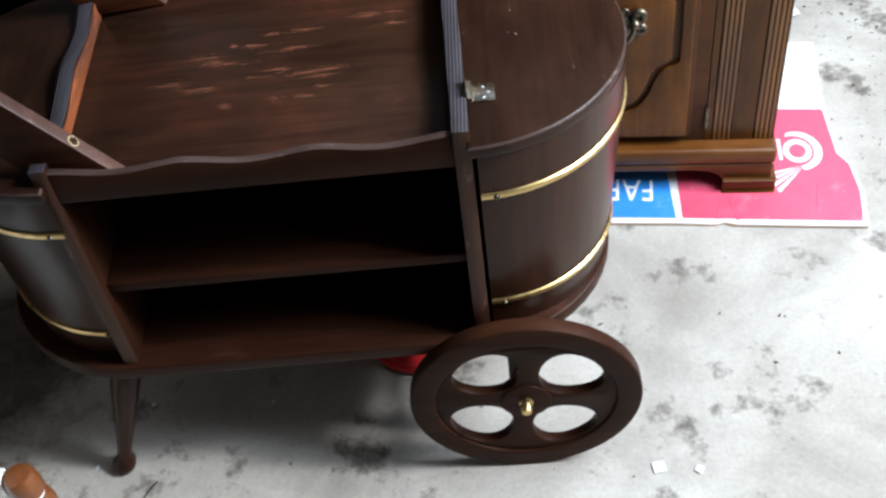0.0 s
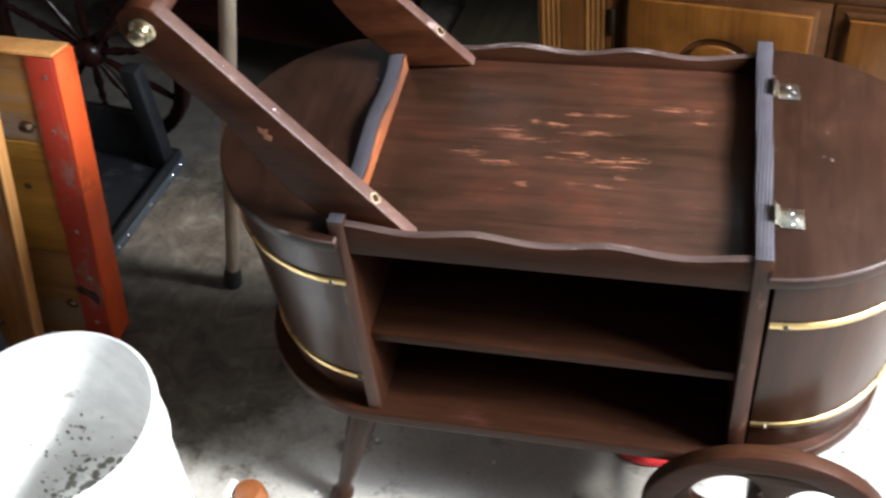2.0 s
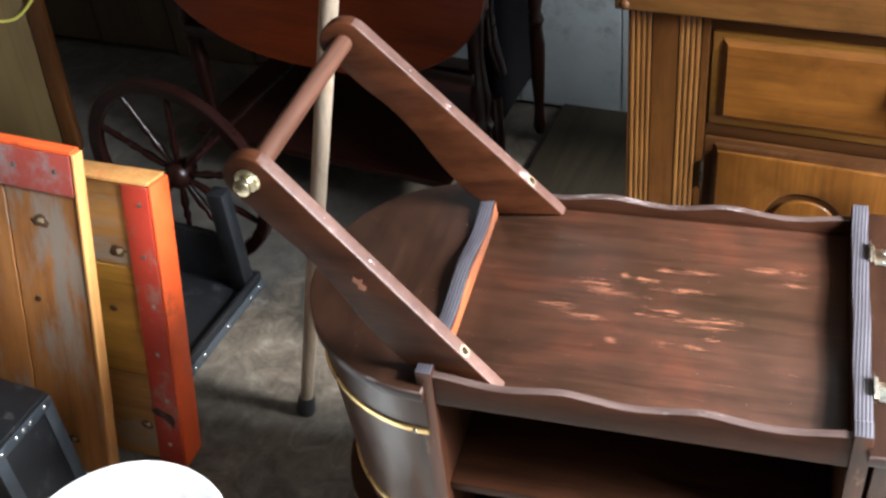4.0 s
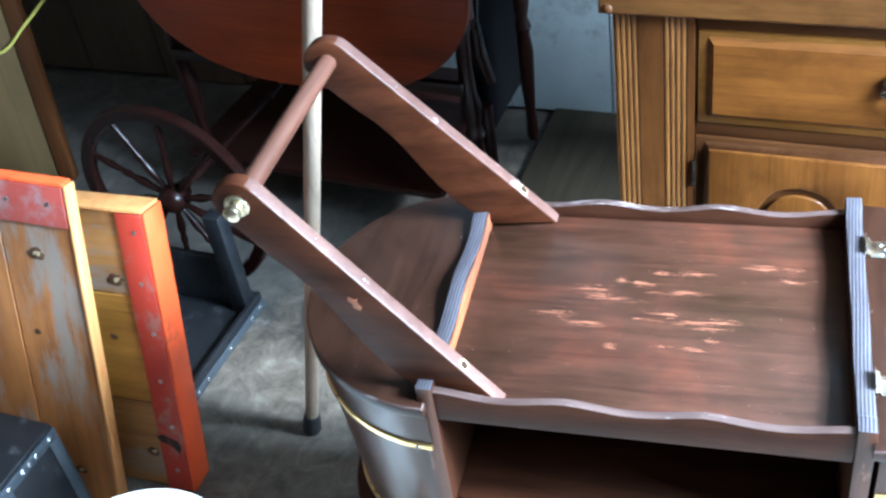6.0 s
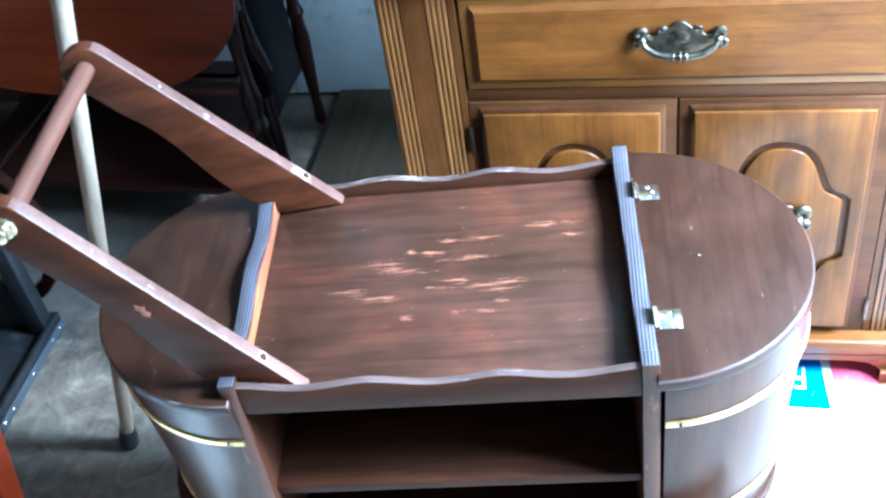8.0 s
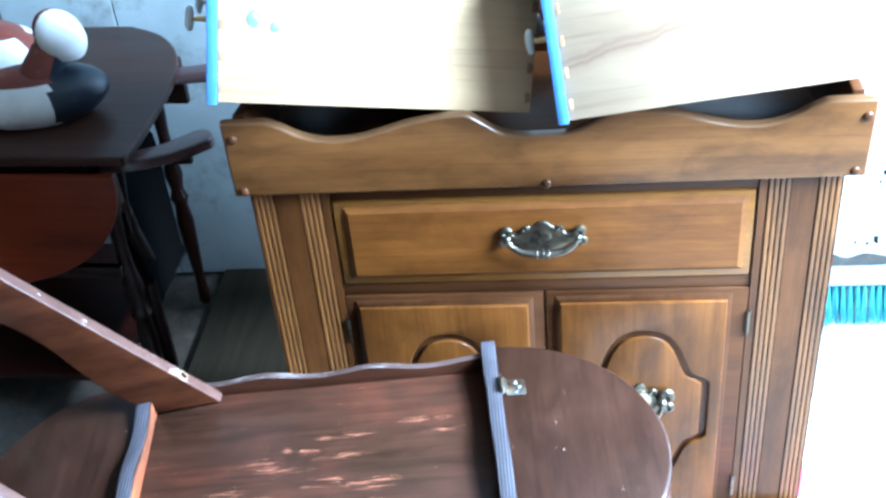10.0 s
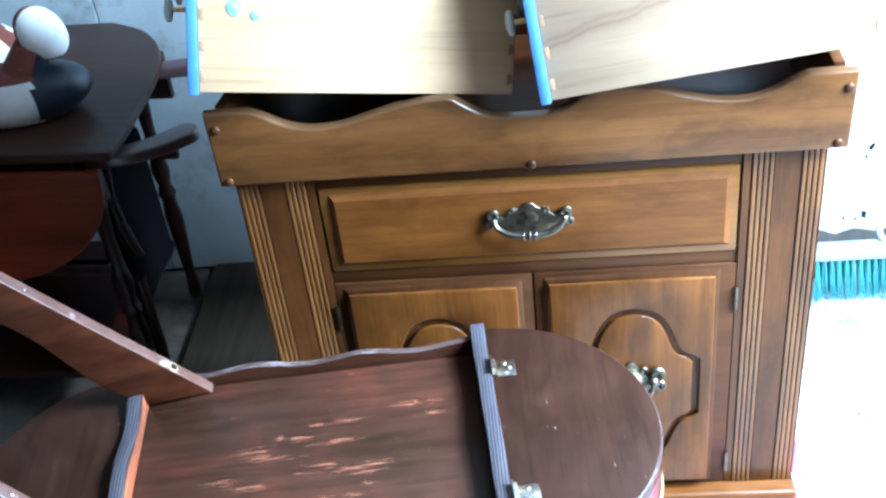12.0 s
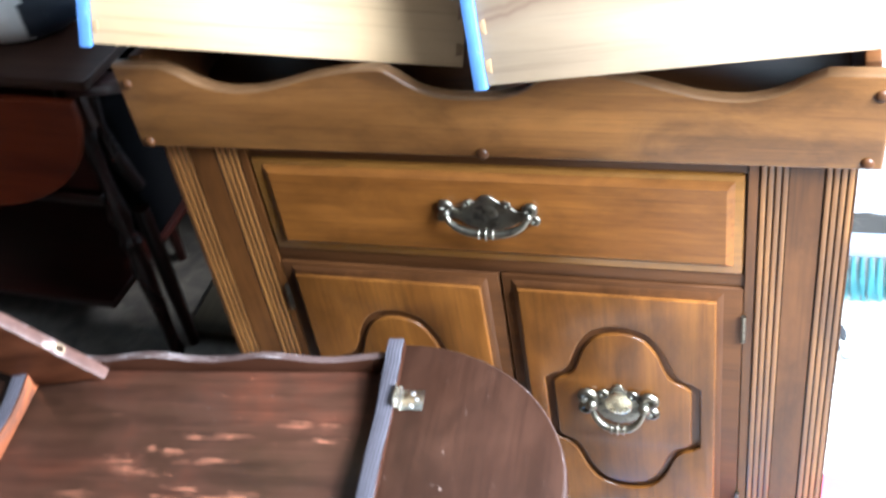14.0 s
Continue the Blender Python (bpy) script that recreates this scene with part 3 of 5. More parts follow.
def tea_cart():
    cart = thing("tea_cart", pose(-0.146, 1.331, 0, 0, 0, 5.2), "dark mahogany tea cart with barrel ends, brass bands and scraped tray", "tea cart")
    A, D = 0.252, 0.215
    part("bottom_plate", outline([[(a + (-0.028 if a < 0 else 0.0), b) for a, b in racetrack(0.252, 0.224)]], 0.026, "xy", 0.301, 0.004, 2), M_PLATE, cart)
    part("tray", box(-0.2670, 0.2495, -0.199, 0.199, 0.668, 0.680, 0.001), M_TRAY, cart, "scraped dark tray surface with orange scratches")
    part("shelf", box(-0.2670, 0.2495, -0.200, 0.19, 0.465, 0.482, 0.002), M_CART, cart)
    part("back_panel", box(-0.2670, 0.2495, 0.190, 0.199, 0.314, 0.667, 0.001), M_CART, cart)
    # upright end panels of the middle box, with wavy plywood tops
    for s in (-1, 1):
        wave = [(-D, 0.314), (D + 0.006, 0.314), (D + 0.006, 0.721), (D - 0.019, 0.721)]
        if s < 0:
            wave = [(-D, 0.314), (D + 0.006, 0.314), (D + 0.006, 0.727), (D - 0.02, 0.726)]
        for i in range(31):
            v = (D - 0.03) * (1 - 2 * i / 30)
            wave.append((v, 0.716 - (0.011 if s < 0 else 0.005) * (0.5 - 0.5 * math.cos(4 * math.pi * i / 30))))
        wave += [(-D + 0.025, 0.721), (-D, 0.721)]
        ob = part("end_panel", outline([wave], 0.022, "yz", -0.278 if s < 0 else 0.261, 0.0012), M_CART_P, cart, "upright panel with worn plywood top edge", mats=(M_PLY, M_FRONT_EDGE))
        top_faces(ob, 1, 0.5)
        # faces towards -y take the lit copy of the wood
        for f in ob.data.polygons:
            if f.normal.y < -0.6:
                f.material_index = 2
        if s < 0:
            low = [(-D + 0.02, 0.681), (D - 0.02, 0.681)] + [(v, z - 0.003) for v, z in wave if z > 0.69 and abs(v) < D - 0.015]
            part("worn_face", outline([low], 0.0012, "yz", -0.2663, 0.0002), M_WORN, ob, "orange bare wood where the stain has worn off")
    for s in (-1, 1):
        pts = scallop(-0.2670, 0.2495, 0.661 if s < 0 else 0.655, 0.714 if s < 0 else 0.709, 3, 0.010)
        ob = part("rail", outline([pts], 0.012, "xz", -0.207 if s < 0 else 0.203, 0.0015), M_CART, cart, "scalloped tray rail with worn top edge paled by painted sheen", mats=(M_RAIL_TOP,))
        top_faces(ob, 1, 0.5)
    # barrel ends: curved walls, lids, bands
    for s in (-1, 1):
        bm = bmesh.new()
        n = 40
        rows = []
        for z, r in ((0.314, 0.194), (0.35, 0.198), (0.50, 0.2085), (0.62, 0.2165), (0.685, 0.219)):
            row = []
            for rr in (r, r - 0.010):
                row.append([bm.verts.new((s * ((0.278 if s > 0 else 0.280) + rr * math.sin(math.pi * i / n)), -rr * math.cos(math.pi * i / n), z)) for i in range(n + 1)])
            rows.append(row)
        for a, b in zip(rows, rows[1:]):
            for k in (0, 1):
                for i in range(n):
                    bm.faces.new((a[k][i], a[k][i + 1], b[k][i + 1], b[k][i]))
        for i in range(n):
            for row in (rows[0], rows[-1]):
                bm.faces.new((row[0][i], row[0][i + 1], row[1][i + 1], row[1][i]))
        bmesh.ops.recalc_face_normals(bm, faces=bm.faces)
        wall = part("barrel_wall", bm, M_CART_Z, cart)
        for z, r in ((0.607, 0.2157), (0.3735, 0.1997)):
            line = [(s * ((0.2785 if s > 0 else 0.2805) + (r + 0.001) * math.sin(math.pi * i / n)), -(r + 0.001) * math.cos(math.pi * i / n), z) for i in range(n + 1)]
            bm = tube(line, 0.0030, 8)
            for q in bm.verts:
                q.co.z = z + (q.co.z - z) * 1.9
            band = part("brass_band", bm, M_BRASS, wall, "thin half-round brass band")
            for e in (-1, 1):
                a = 0.09
                p = (s * ((0.2785 if s > 0 else 0.2805) + (r + 0.004) * math.sin(a)), e * (r + 0.004) * math.cos(a), z)
                part("screw", ball(0.0040, p, 10), M_PEWTER, wall)
        lid = [(p[0] + (0.0155 if s > 0 else -0.0275), p[1]) for p in racetrack(0.252, 0.228, 26, s)]
        lid = part("lid", outline([lid], 0.020, "xy", 0.694 if s > 0 else 0.686, 0.004, 2), M_CART_Y, cart, mats=(M_RAIL_TOP,))
        # rim bevel coloured paler for the sunlight that catches it
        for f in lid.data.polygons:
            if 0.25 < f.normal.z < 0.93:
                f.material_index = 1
        if s > 0:
            for v in (-0.1255, 0.127):
                bm = box(0.2735, 0.309, v - 0.017, v + 0.017, 0.7045, 0.7065, 0.0006)
                merge(bm, tube([(0.2765, v - 0.018, 0.7085), (0.2765, v + 0.018, 0.7085)], 0.0042, 10))
                merge(bm, box(0.2727, 0.2740, v - 0.016, v + 0.016, 0.705, 0.722, 0.0003))
                h = part("hinge", bm, M_NICKEL, lid, "bright metal lid hinge")
                for dv in (-0.010, 0.0, 0.010):
                    part("screw", ball(0.003, (0.294 + (0.006 if dv == 0 else 0), v + dv, 0.7066), 8, (1, 1, 0.4)), M_SCREW, h)
    # push handle: two shaped arms, a round bar and brass end knobs
    s0 = Vector((-0.172, 0.681))
    d, nrm = Vector((-0.633, 0.774)), Vector((0.774, 0.633))
    low = [(0.062, -0.072), (0.11, -0.080), (0.16, -0.080), (0.21, -0.073), (0.26, -0.064), (0.31, -0.061), (0.35, -0.064), (0.392, -0.064)]
    head = [(0.425 + 0.033 * math.cos(a), -0.032 + 0.033 * math.sin(a)) for a in [math.radians(x) for x in range(-100, 101, 12)]]
    shape = [(0.0, 0.0)] + flat(smooth_line(low, 4)) + head
    pts = [tuple(s0 + d * s + nrm * w) for s, w in shape]
    for v, slew in ((-0.187, 0.0), (0.189, 0.186)):
        me = outline([pts], 0.022, "xz", v, 0.0025, 2)
        for q in me.vertices:
            q.co.y += slew * (q.co.x - s0.x)
        arm = part("handle_arm", me, M_ARM, cart, "shaped red-brown handle arm with worn top edge paled by painted sheen", mats=(M_ARM_TOP,))
        # upward faces get the paler colour that includes the sheen
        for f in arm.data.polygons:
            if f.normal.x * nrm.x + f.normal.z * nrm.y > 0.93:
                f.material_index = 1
        top = s0 + d * 0.075
        hv = v + slew * (top.x - s0.x)
        base = Vector((top.x, hv, top.y))
        out = Vector((nrm.x, 0, nrm.y))
        part("plug_ring", tube([base - out * 0.003, base + out * 0.0007], 0.0078, 16), M_CHIP, arm, "pale bare wood round the hole")
        part("plug_hole", tube([base - out * 0.002, base + out * 0.0012], 0.0060, 14), M_GROOVE, arm, "dark screw hole")
        if v < 0:
            spot = [(0.215, -0.030), (0.228, -0.036), (0.236, -0.030), (0.248, -0.033), (0.256, -0.024), (0.244, -0.020), (0.240, -0.012), (0.232, -0.022), (0.220, -0.020)]
            loop = [tuple(s0 + d * (0.235 + (a - 0.235) * 0.62) + nrm * (-0.03 + (b + 0.025) * 0.7)) for a, b in spot]
            part("worn_spot", outline([loop], 0.0006, "xz", v - 0.0113, 0.0001), M_SCUFF, arm, "bare orange scuff")
        for q in (0.25, 0.33):
            top = s0 + d * q
            part("nail_head", ball(0.002, (top.x, v + slew * (top.x - s0.x), top.y), 8, (1, 1, 1)), M_RIVET, arm)
    k = s0 + d * 0.425 - nrm * 0.032
    part("handle_bar", tube([(k.x, -0.180, k.y), (k.x, 0.134, k.y)], 0.0135, 18), M_BAR, cart, "round wooden push bar")
    for v, e in ((-0.198, -1), (0.149, 1)):
        bm = lathe([(0.0160, 0.0), (0.0165, 0.002), (0.0145, 0.0045), (0.008, 0.006), (0.0075, 0.008), (0.0095, 0.011), (0.0110, 0.015), (0.0105, 0.019), (0.0065, 0.022), (0.0, 0.023)], 20)
        bm.transform(Matrix.Translation((k.x, v, k.y)) @ Matrix.Rotation(math.pi / 2 * (1 if e < 0 else -1), 4, "X"))
        part("knob", bm, M_KNOB, cart, "round brass end knob")
    # wheels on an axle
    R = 0.181
    circle = lambda r, n=48, c=(0, 0): [(c[0] + r * math.cos(2 * math.pi * i / n), c[1] + r * math.sin(2 * math.pi * i / n)) for i in range(n)]
    holes = []
    for q in range(4):
        ang = math.radians(45 + 90 * q - 6)
        er, et = Vector((math.cos(ang), math.sin(ang))), Vector((-math.sin(ang), math.cos(ang)))
        hole = []
        for i in range(28):
            a = 2 * math.pi * i / 28
            c, sn = math.cos(a), math.sin(a)
            p = er * (0.089 + 0.048 * c) + et * (0.053 * sn * (1 + 0.18 * c))
            hole.append((p.x, p.y))
        holes.append(hole)
    for v, e in ((-0.234, -1), (0.234, 1)):
        wheel = part("wheel", outline([circle(R, 64), circle(0.142, 48)], 0.026, "xz", v, 0.003, 2), M_CART, cart, "dark wooden disc wheel with four oval openings")
        wheel.location = (0.324, 0, R + 0.002)
        part("web", outline([circle(0.1435, 48), *holes], 0.018, "xz", v, 0.002), M_CART, wheel)
        part("hub", outline([circle(0.040, 32), circle(0.008, 12)], 0.026, "xz", v, 0.003, 2), M_CART, wheel)
        bm = lathe([(0.0115, -0.002), (0.0115, 0.004), (0.0095, 0.006), (0.0085, 0.018), (0.0065, 0.021), (0.0, 0.0215)], 16)
        bm.transform(Matrix.Translation((0, v + e * 0.012, 0)) @ Matrix.Rotation(math.pi / 2 * (1 if e < 0 else -1), 4, "X"))
        part("axle_nut", bm, M_BRASS, wheel, "brass axle cap")
    part("axle", tube([(0.324, -0.247, R), (0.324, 0.247, R)], 0.008, 12), M_SCREW, cart)
    for v in (-0.17, 0.17):
        part("axle_block", box(0.300, 0.348, v - 0.018, v + 0.018, R - 0.03, 0.288, 0.003), M_CART_Z, cart)
    for v, e in ((-0.170, -1), (0.170, 1)):
        prof = [(0.017, 0), (0.021, 0.006), (0.021, 0.018), (0.016, 0.028), (0.0125, 0.04), (0.0135, 0.06), (0.018, 0.12), (0.023, 0.18), (0.026, 0.225), (0.024, 0.250), (0.020, 0.279)]
        bm = lathe(prof, 20)
        for q in bm.verts:
            lean = (0.279 - q.co.z)
            q.co.x += -0.298 - 0.30 * lean
            q.co.y += v + e * 0.11 * lean
        part("leg", bm, M_CART_Z, cart, "turned splayed leg with ball foot")
    # the old joints have racked: the ends lean out of square and the wheel end sits higher
    still = ("handle_arm", "handle_bar", "knob", "leg", "wheel", "axle")
    for ob in [c for c in cart.children if not c.name.startswith(still)]:
        for o in [ob, *ob.children, *[g for c in ob.children for g in c.children]]:
            for q in o.data.vertices:
                q.co.z += 0.018 * q.co.x
                q.co.x -= 0.036 * q.co.y
    return cart


tea_cart()


# ---- the dry sink cabinet ----
def pull(name, parent, cx, cz, w, h, y, bail_w, bail_drop):
    """Cast back plate with a lobed crest, scrolled ends and a thick swinging bail."""
    half = [(0, 0.52), (0.05, 0.50), (0.09, 0.40), (0.13, 0.33), (0.17, 0.38), (0.205, 0.33), (0.22, 0.22), (0.28, 0.10), (0.34, 0.12), (0.40, 0.30), (0.45, 0.34), (0.485, 0.25), (0.485, 0.08), (0.45, -0.02),
            (0.475, -0.12), (0.455, -0.20), (0.41, -0.22), (0.37, -0.14), (0.30, -0.20), (0.22, -0.35), (0.12, -0.43), (0, -0.46)]
    pts = half + [(-a, b) for a, b in reversed(half[1:-1])]
    pts = [(cx + a * w, cz + b * h) for a, b in pts]
    plate = part(name, outline([pts], 0.005, "xz", y - 0.002, 0.0016, 2), M_PEWTER, parent, "antique pewter scrolled pull")
    part("boss", ball(1, (cx, y - 0.004, cz + h * 0.06), 18, (w * 0.19, 0.0040, h * 0.30) if h > 0.07 else (w * 0.11, 0.002, h * 0.20)), M_KNOB if h > 0.07 else M_PEWTER, plate, "raised oval boss")
    b0 = cz + h * 0.06
    ring = lambda x, z, r, t: tube([(x + r * math.cos(2 * math.pi * k / 14), y - 0.006, z + r * math.sin(2 * math.pi * k / 14)) for k in range(14)], t, 8, closed=True)
    for s in (-1, 1):
        part("scroll", ring(cx + s * w * 0.415, cz + h * 0.20, h * 0.115, h * 0.070), M_PEWTER, plate)
        part("scroll", ring(cx + s * w * 0.455, cz - h * 0.10, h * 0.08, h * 0.060), M_PEWTER, plate)
        part("scroll", ring(cx + s * w * 0.20, cz + h * 0.30, h * 0.07, h * 0.035), M_PEWTER, plate)
        part("post", ball(h * 0.11, (cx + s * bail_w * 0.5, y - 0.012, b0), 12), M_PEWTER, plate)
    line = smooth_line([(cx - bail_w / 2, y - 0.014, b0), (cx - bail_w * 0.43, y - 0.019, b0 - bail_drop * 0.5), (cx - bail_w * 0.26, y - 0.023, b0 - bail_drop * 0.9), (cx, y - 0.025, b0 - bail_drop),
                        (cx + bail_w * 0.26, y - 0.023, b0 - bail_drop * 0.9), (cx + bail_w * 0.43, y - 0.019, b0 - bail_drop * 0.5), (cx + bail_w / 2, y - 0.014, b0)], 6)
    rad = [0.0034 + 0.0032 * math.sin(math.pi * i / (len(line) - 1)) for i in range(len(line))]
    part("bail", tube(line, rad, 10), M_PEWTER, plate)
    for dx in (-0.010, 0, 0.010):
        part("bead", ball(0.0095 if dx == 0 else 0.0080, (cx + dx, y - 0.0248, b0 - bail_drop), 12, (0.40, 1, 1.1)), M_PEWTER, plate)
    return plate


def ornament(grow):
    q = [(0.125, 0.0), (0.125, 0.067), (0.112, 0.078), (0.098, 0.084), (0.086, 0.096), (0.077, 0.116), (0.066, 0.147), (0.046, 0.176), (0.022, 0.188), (0.0, 0.191)]
    corner = q[:2] + flat(smooth_line(q[1:], 5))[1:]
    quarter = [(a + (grow if a > 0.001 else 0) * (1 if b < 0.1 else max(0.0, 1 - (b - 0.1) / 0.096) ** 0.5), b + grow * (1 if b > 0.09 else 0.75 if b > 0.05 else 0)) for a, b in corner]
    right_up = quarter
    left_up = [(-a, b) for a, b in reversed(quarter[:-1])]
    left_dn = [(-a, -b) for a, b in quarter[1:]]
    right_dn = [(a, -b) for a, b in reversed(quarter[1:-1])]
    return right_up + left_up + left_dn + right_dn


def door_panel(cx, z0, z1, x0, x1, cz, parent):
    """A door: slab, raised field with sloping borders, and a routed ornament."""
    slab = part("door", box(x0, x1, 0.0, 0.018, z0, z1, 0.002), M_GLAZE, parent, "panelled door with routed cartouche")
    fx0, fx1, fz0, fz1 = x0 + 0.020, x1 - (0.031 if cx > 0 else 0.022), z0 + 0.016, z1 - 0.013
    part("raised_border", frustum(fx0 - 0.004, fx1 + 0.004, fz0 - 0.004, fz1 + 0.004, 0.009, 0.0, -0.006), M_GLAZE_Z, slab)
    rect = [(fx0 + 0.005, fz0 + 0.005), (fx1 - 0.005, fz0 + 0.005), (fx1 - 0.005, fz1 - 0.005), (fx0 + 0.005, fz1 - 0.005)]
    outer = [(cx + a * 0.955, cz + b * 1.0) for a, b in ornament(0.0)]
    inner = [(cx + a * 0.85, cz + b * 0.925) for a, b in ornament(0.0)]
    part("raised_field", outline([rect, outer], 0.007, "xz", -0.0095, 0.003, 2), M_MAPLE_Z, slab)
    part("cartouche", outline([inner], 0.007, "xz", -0.0095, 0.003, 2), M_MAPLE_Z, slab)
    return slab


def dry_sink():
    cab = thing("dry_sink", pose(0.1735, 1.781, 0.008), "honey maple dry sink cabinet with fluted stiles, standing on cardboard", "cabinet")
    H = 0.4835
    part("case", box(-H + 0.002, H - 0.002, 0.022, 0.46, 0.10, 0.886, 0.002), M_GLAZE_Z, cab)
    for s in (-1, 1):
        # fluted stile: two groups of four reeds
        prof = [(0.0, 0.021), (0.0, 0.0)]
        for g in (0.002, 0.081):
            x = g
            prof.append((x, 0.0))
            for i in range(4):
                prof += [(x + 0.0003, 0.0036), (x + 0.0013, 0.0036), (x + 0.0018, 0.0002), (x + 0.0034, -0.0006), (x + 0.0070, -0.0006), (x + 0.0086, 0.0002)]
                x += 0.0089
            prof += [(x + 0.0005, 0.004), (x + 0.002, 0.004), (x + 0.0025, 0.0)]
        prof += [(0.131, 0.0), (0.131, 0.021)]
        bm = bmesh.new()
        lo = [bm.verts.new((s * (-H + a), b, 0.107)) for a, b in prof]
        hi = [bm.verts.new((s * (-H + a), b, 0.886)) for a, b in prof]
        for i in range(len(prof)):
            j = (i + 1) % len(prof)
            bm.faces.new((lo[i], lo[j], hi[j], hi[i]))
        bm.faces.new(lo)
        bm.faces.new(hi)
        bmesh.ops.recalc_face_normals(bm, faces=bm.faces)
        for f in bm.faces:
            ys = [v.co.y for v in f.verts]
            if len(f.verts) == 4 and max(ys) < 0.005:
                f.material_index = 2 if max(ys) > 0.003 else 1 if min(ys) < -0.0002 else 0
        part("fluted_stile", bm, M_STILE, cab, "upright stile with two groups of gold-worn reeds", smooth=False, mats=(M_REED, M_GROOVE))
    for z0, z1 in ((0.852, 0.886), (0.653, 0.679), (0.098, 0.106)):
        part("cross_rail", box(-0.351, 0.351, 0.004, 0.021, z0, z1, 0.0015), M_GLAZE, cab)
    drawer = part("drawer_front", box(-0.348, 0.348, 0.0, 0.018, 0.680, 0.851, 0.003), M_MAPLE_GOLD, cab, "drawer front with bevelled field")
    part("raised_border", frustum(-0.332, 0.336, 0.694, 0.842, 0.010, 0.0, -0.008), M_MAPLE, drawer)
    pull("pull", drawer, 0.002, 0.777, 0.146, 0.062, -0.008, 0.118, 0.023)
    for s in (-1, 1):
        x0, x1 = (-0.351, -0.001) if s < 0 else (0.003, 0.351)
        cx = 0.1735 if s > 0 else -0.1755
        dr = door_panel(cx, 0.107, 0.652, x0, x1, 0.380, cab)
        pull("pull", dr, cx - 0.005, 0.402, 0.114, 0.090, -0.013, 0.082, 0.038)
        for z in (0.168, 0.577):
            part("hinge", tube([(s * 0.3525, -0.003, z - 0.026), (s * 0.3525, -0.003, z + 0.026)], 0.0034, 8), M_PEWTER, dr, "slim dark hinge")
    # base moulding, apron and bracket feet
    part("base_moulding", box(-H - 0.006, H + 0.006, -0.034, 0.468, 0.070, 0.106, 0.009, 4), M_MAPLE, cab)
    ap = [(-H - 0.002, 0.0), (-H + 0.085, 0.0), (-H + 0.090, 0.022), (-H + 0.100, 0.036), (-H + 0.118, 0.046), (-H + 0.15, 0.050), (0, 0.050)]
    pts = ap + [(-a, b) for a, b in reversed(ap[:-1])] + [(H + 0.002, 0.0695), (-H - 0.002, 0.0695)]
    part("apron", outline([pts], 0.024, "xz", -0.018, 0.004, 2), M_MAPLE, cab)
    for s in (-1, 1):
        part("side_apron", box(s * (H + 0.002), s * (H - 0.018), 0.001, 0.45, 0.0, 0.0695, 0.002), M_MAPLE, cab)
        f = box(s * (H + 0.005), s * (H - 0.086), -0.035, 0.0, 0.0, 0.030, 0.006, 3)
        part("bracket_foot", f, M_MAPLE, cab)
    # tray gallery round the top
    G = 0.507
    edge = [(-0.428, 1.021), (-0.405, 1.011), (-0.375, 0.994), (-0.336, 0.984), (-0.29, 0.986), (-0.25, 0.996), (-0.205, 1.009), (-0.15, 1.019), (-0.113, 1.0215)]
    mid = [(-0.104, 1.019), (-0.085, 1.006), (-0.06, 0.990), (-0.03, 0.981), (0.005, 0.980)]
    left = flat(smooth_line(edge, 4)) + flat(smooth_line(mid, 4))
    top = [(0.005 - G, 1.0215)] + left
    pts = [(0.005 + G - 0.004, 0.885), (0.005 - G + 0.002, 0.885)] + top + [(0.010 - a, b) for a, b in reversed(top[:-1])]
    pts = list(reversed(pts))
    front = part("gallery_front", outline([pts], 0.022, "xz", -0.0145, 0.005, 3), M_GALLERY, cab, "wavy front board of the sink tray", mats=(M_MAPLE_EDGE,))
    for f in front.data.polygons:
        if f.normal.z > 0.3:
            f.material_index = 1
    for x, z in ((-0.486, 0.993), (0.4975, 0.993), (-0.484, 0.895), (0.490, 0.896), (0.0115, 0.892)):
        part("wood_button", ball(0.0085, (x, -0.0255, z), 14, (1, 0.6, 1)), M_GLAZE, front)
    for s in (-1, 1):
        side = [(-0.002, 0.887), (0.465, 0.887), (0.465, 1.06), (0.30, 1.05), (0.18, 1.03), (-0.002, 1.025)]
        if s < 0:
            side[2:5] = [(0.465, 0.945), (0.30, 0.965), (0.12, 1.005)]
        ob = part("gallery_side", outline([side], 0.020, "yz", 0.005 + s * (G - 0.026), 0.003, 2), M_GLAZE, cab)
    part("gallery_back", box(-G + 0.016, G - 0.016, 0.446, 0.466, 0.887, 1.040, 0.003), M_GLAZE, cab)
    part("well_floor", box(-G + 0.037, G - 0.037, 0.0, 0.445, 0.888, 0.898, 0.001), M_GLAZE, cab)
    return cab


dry_sink()


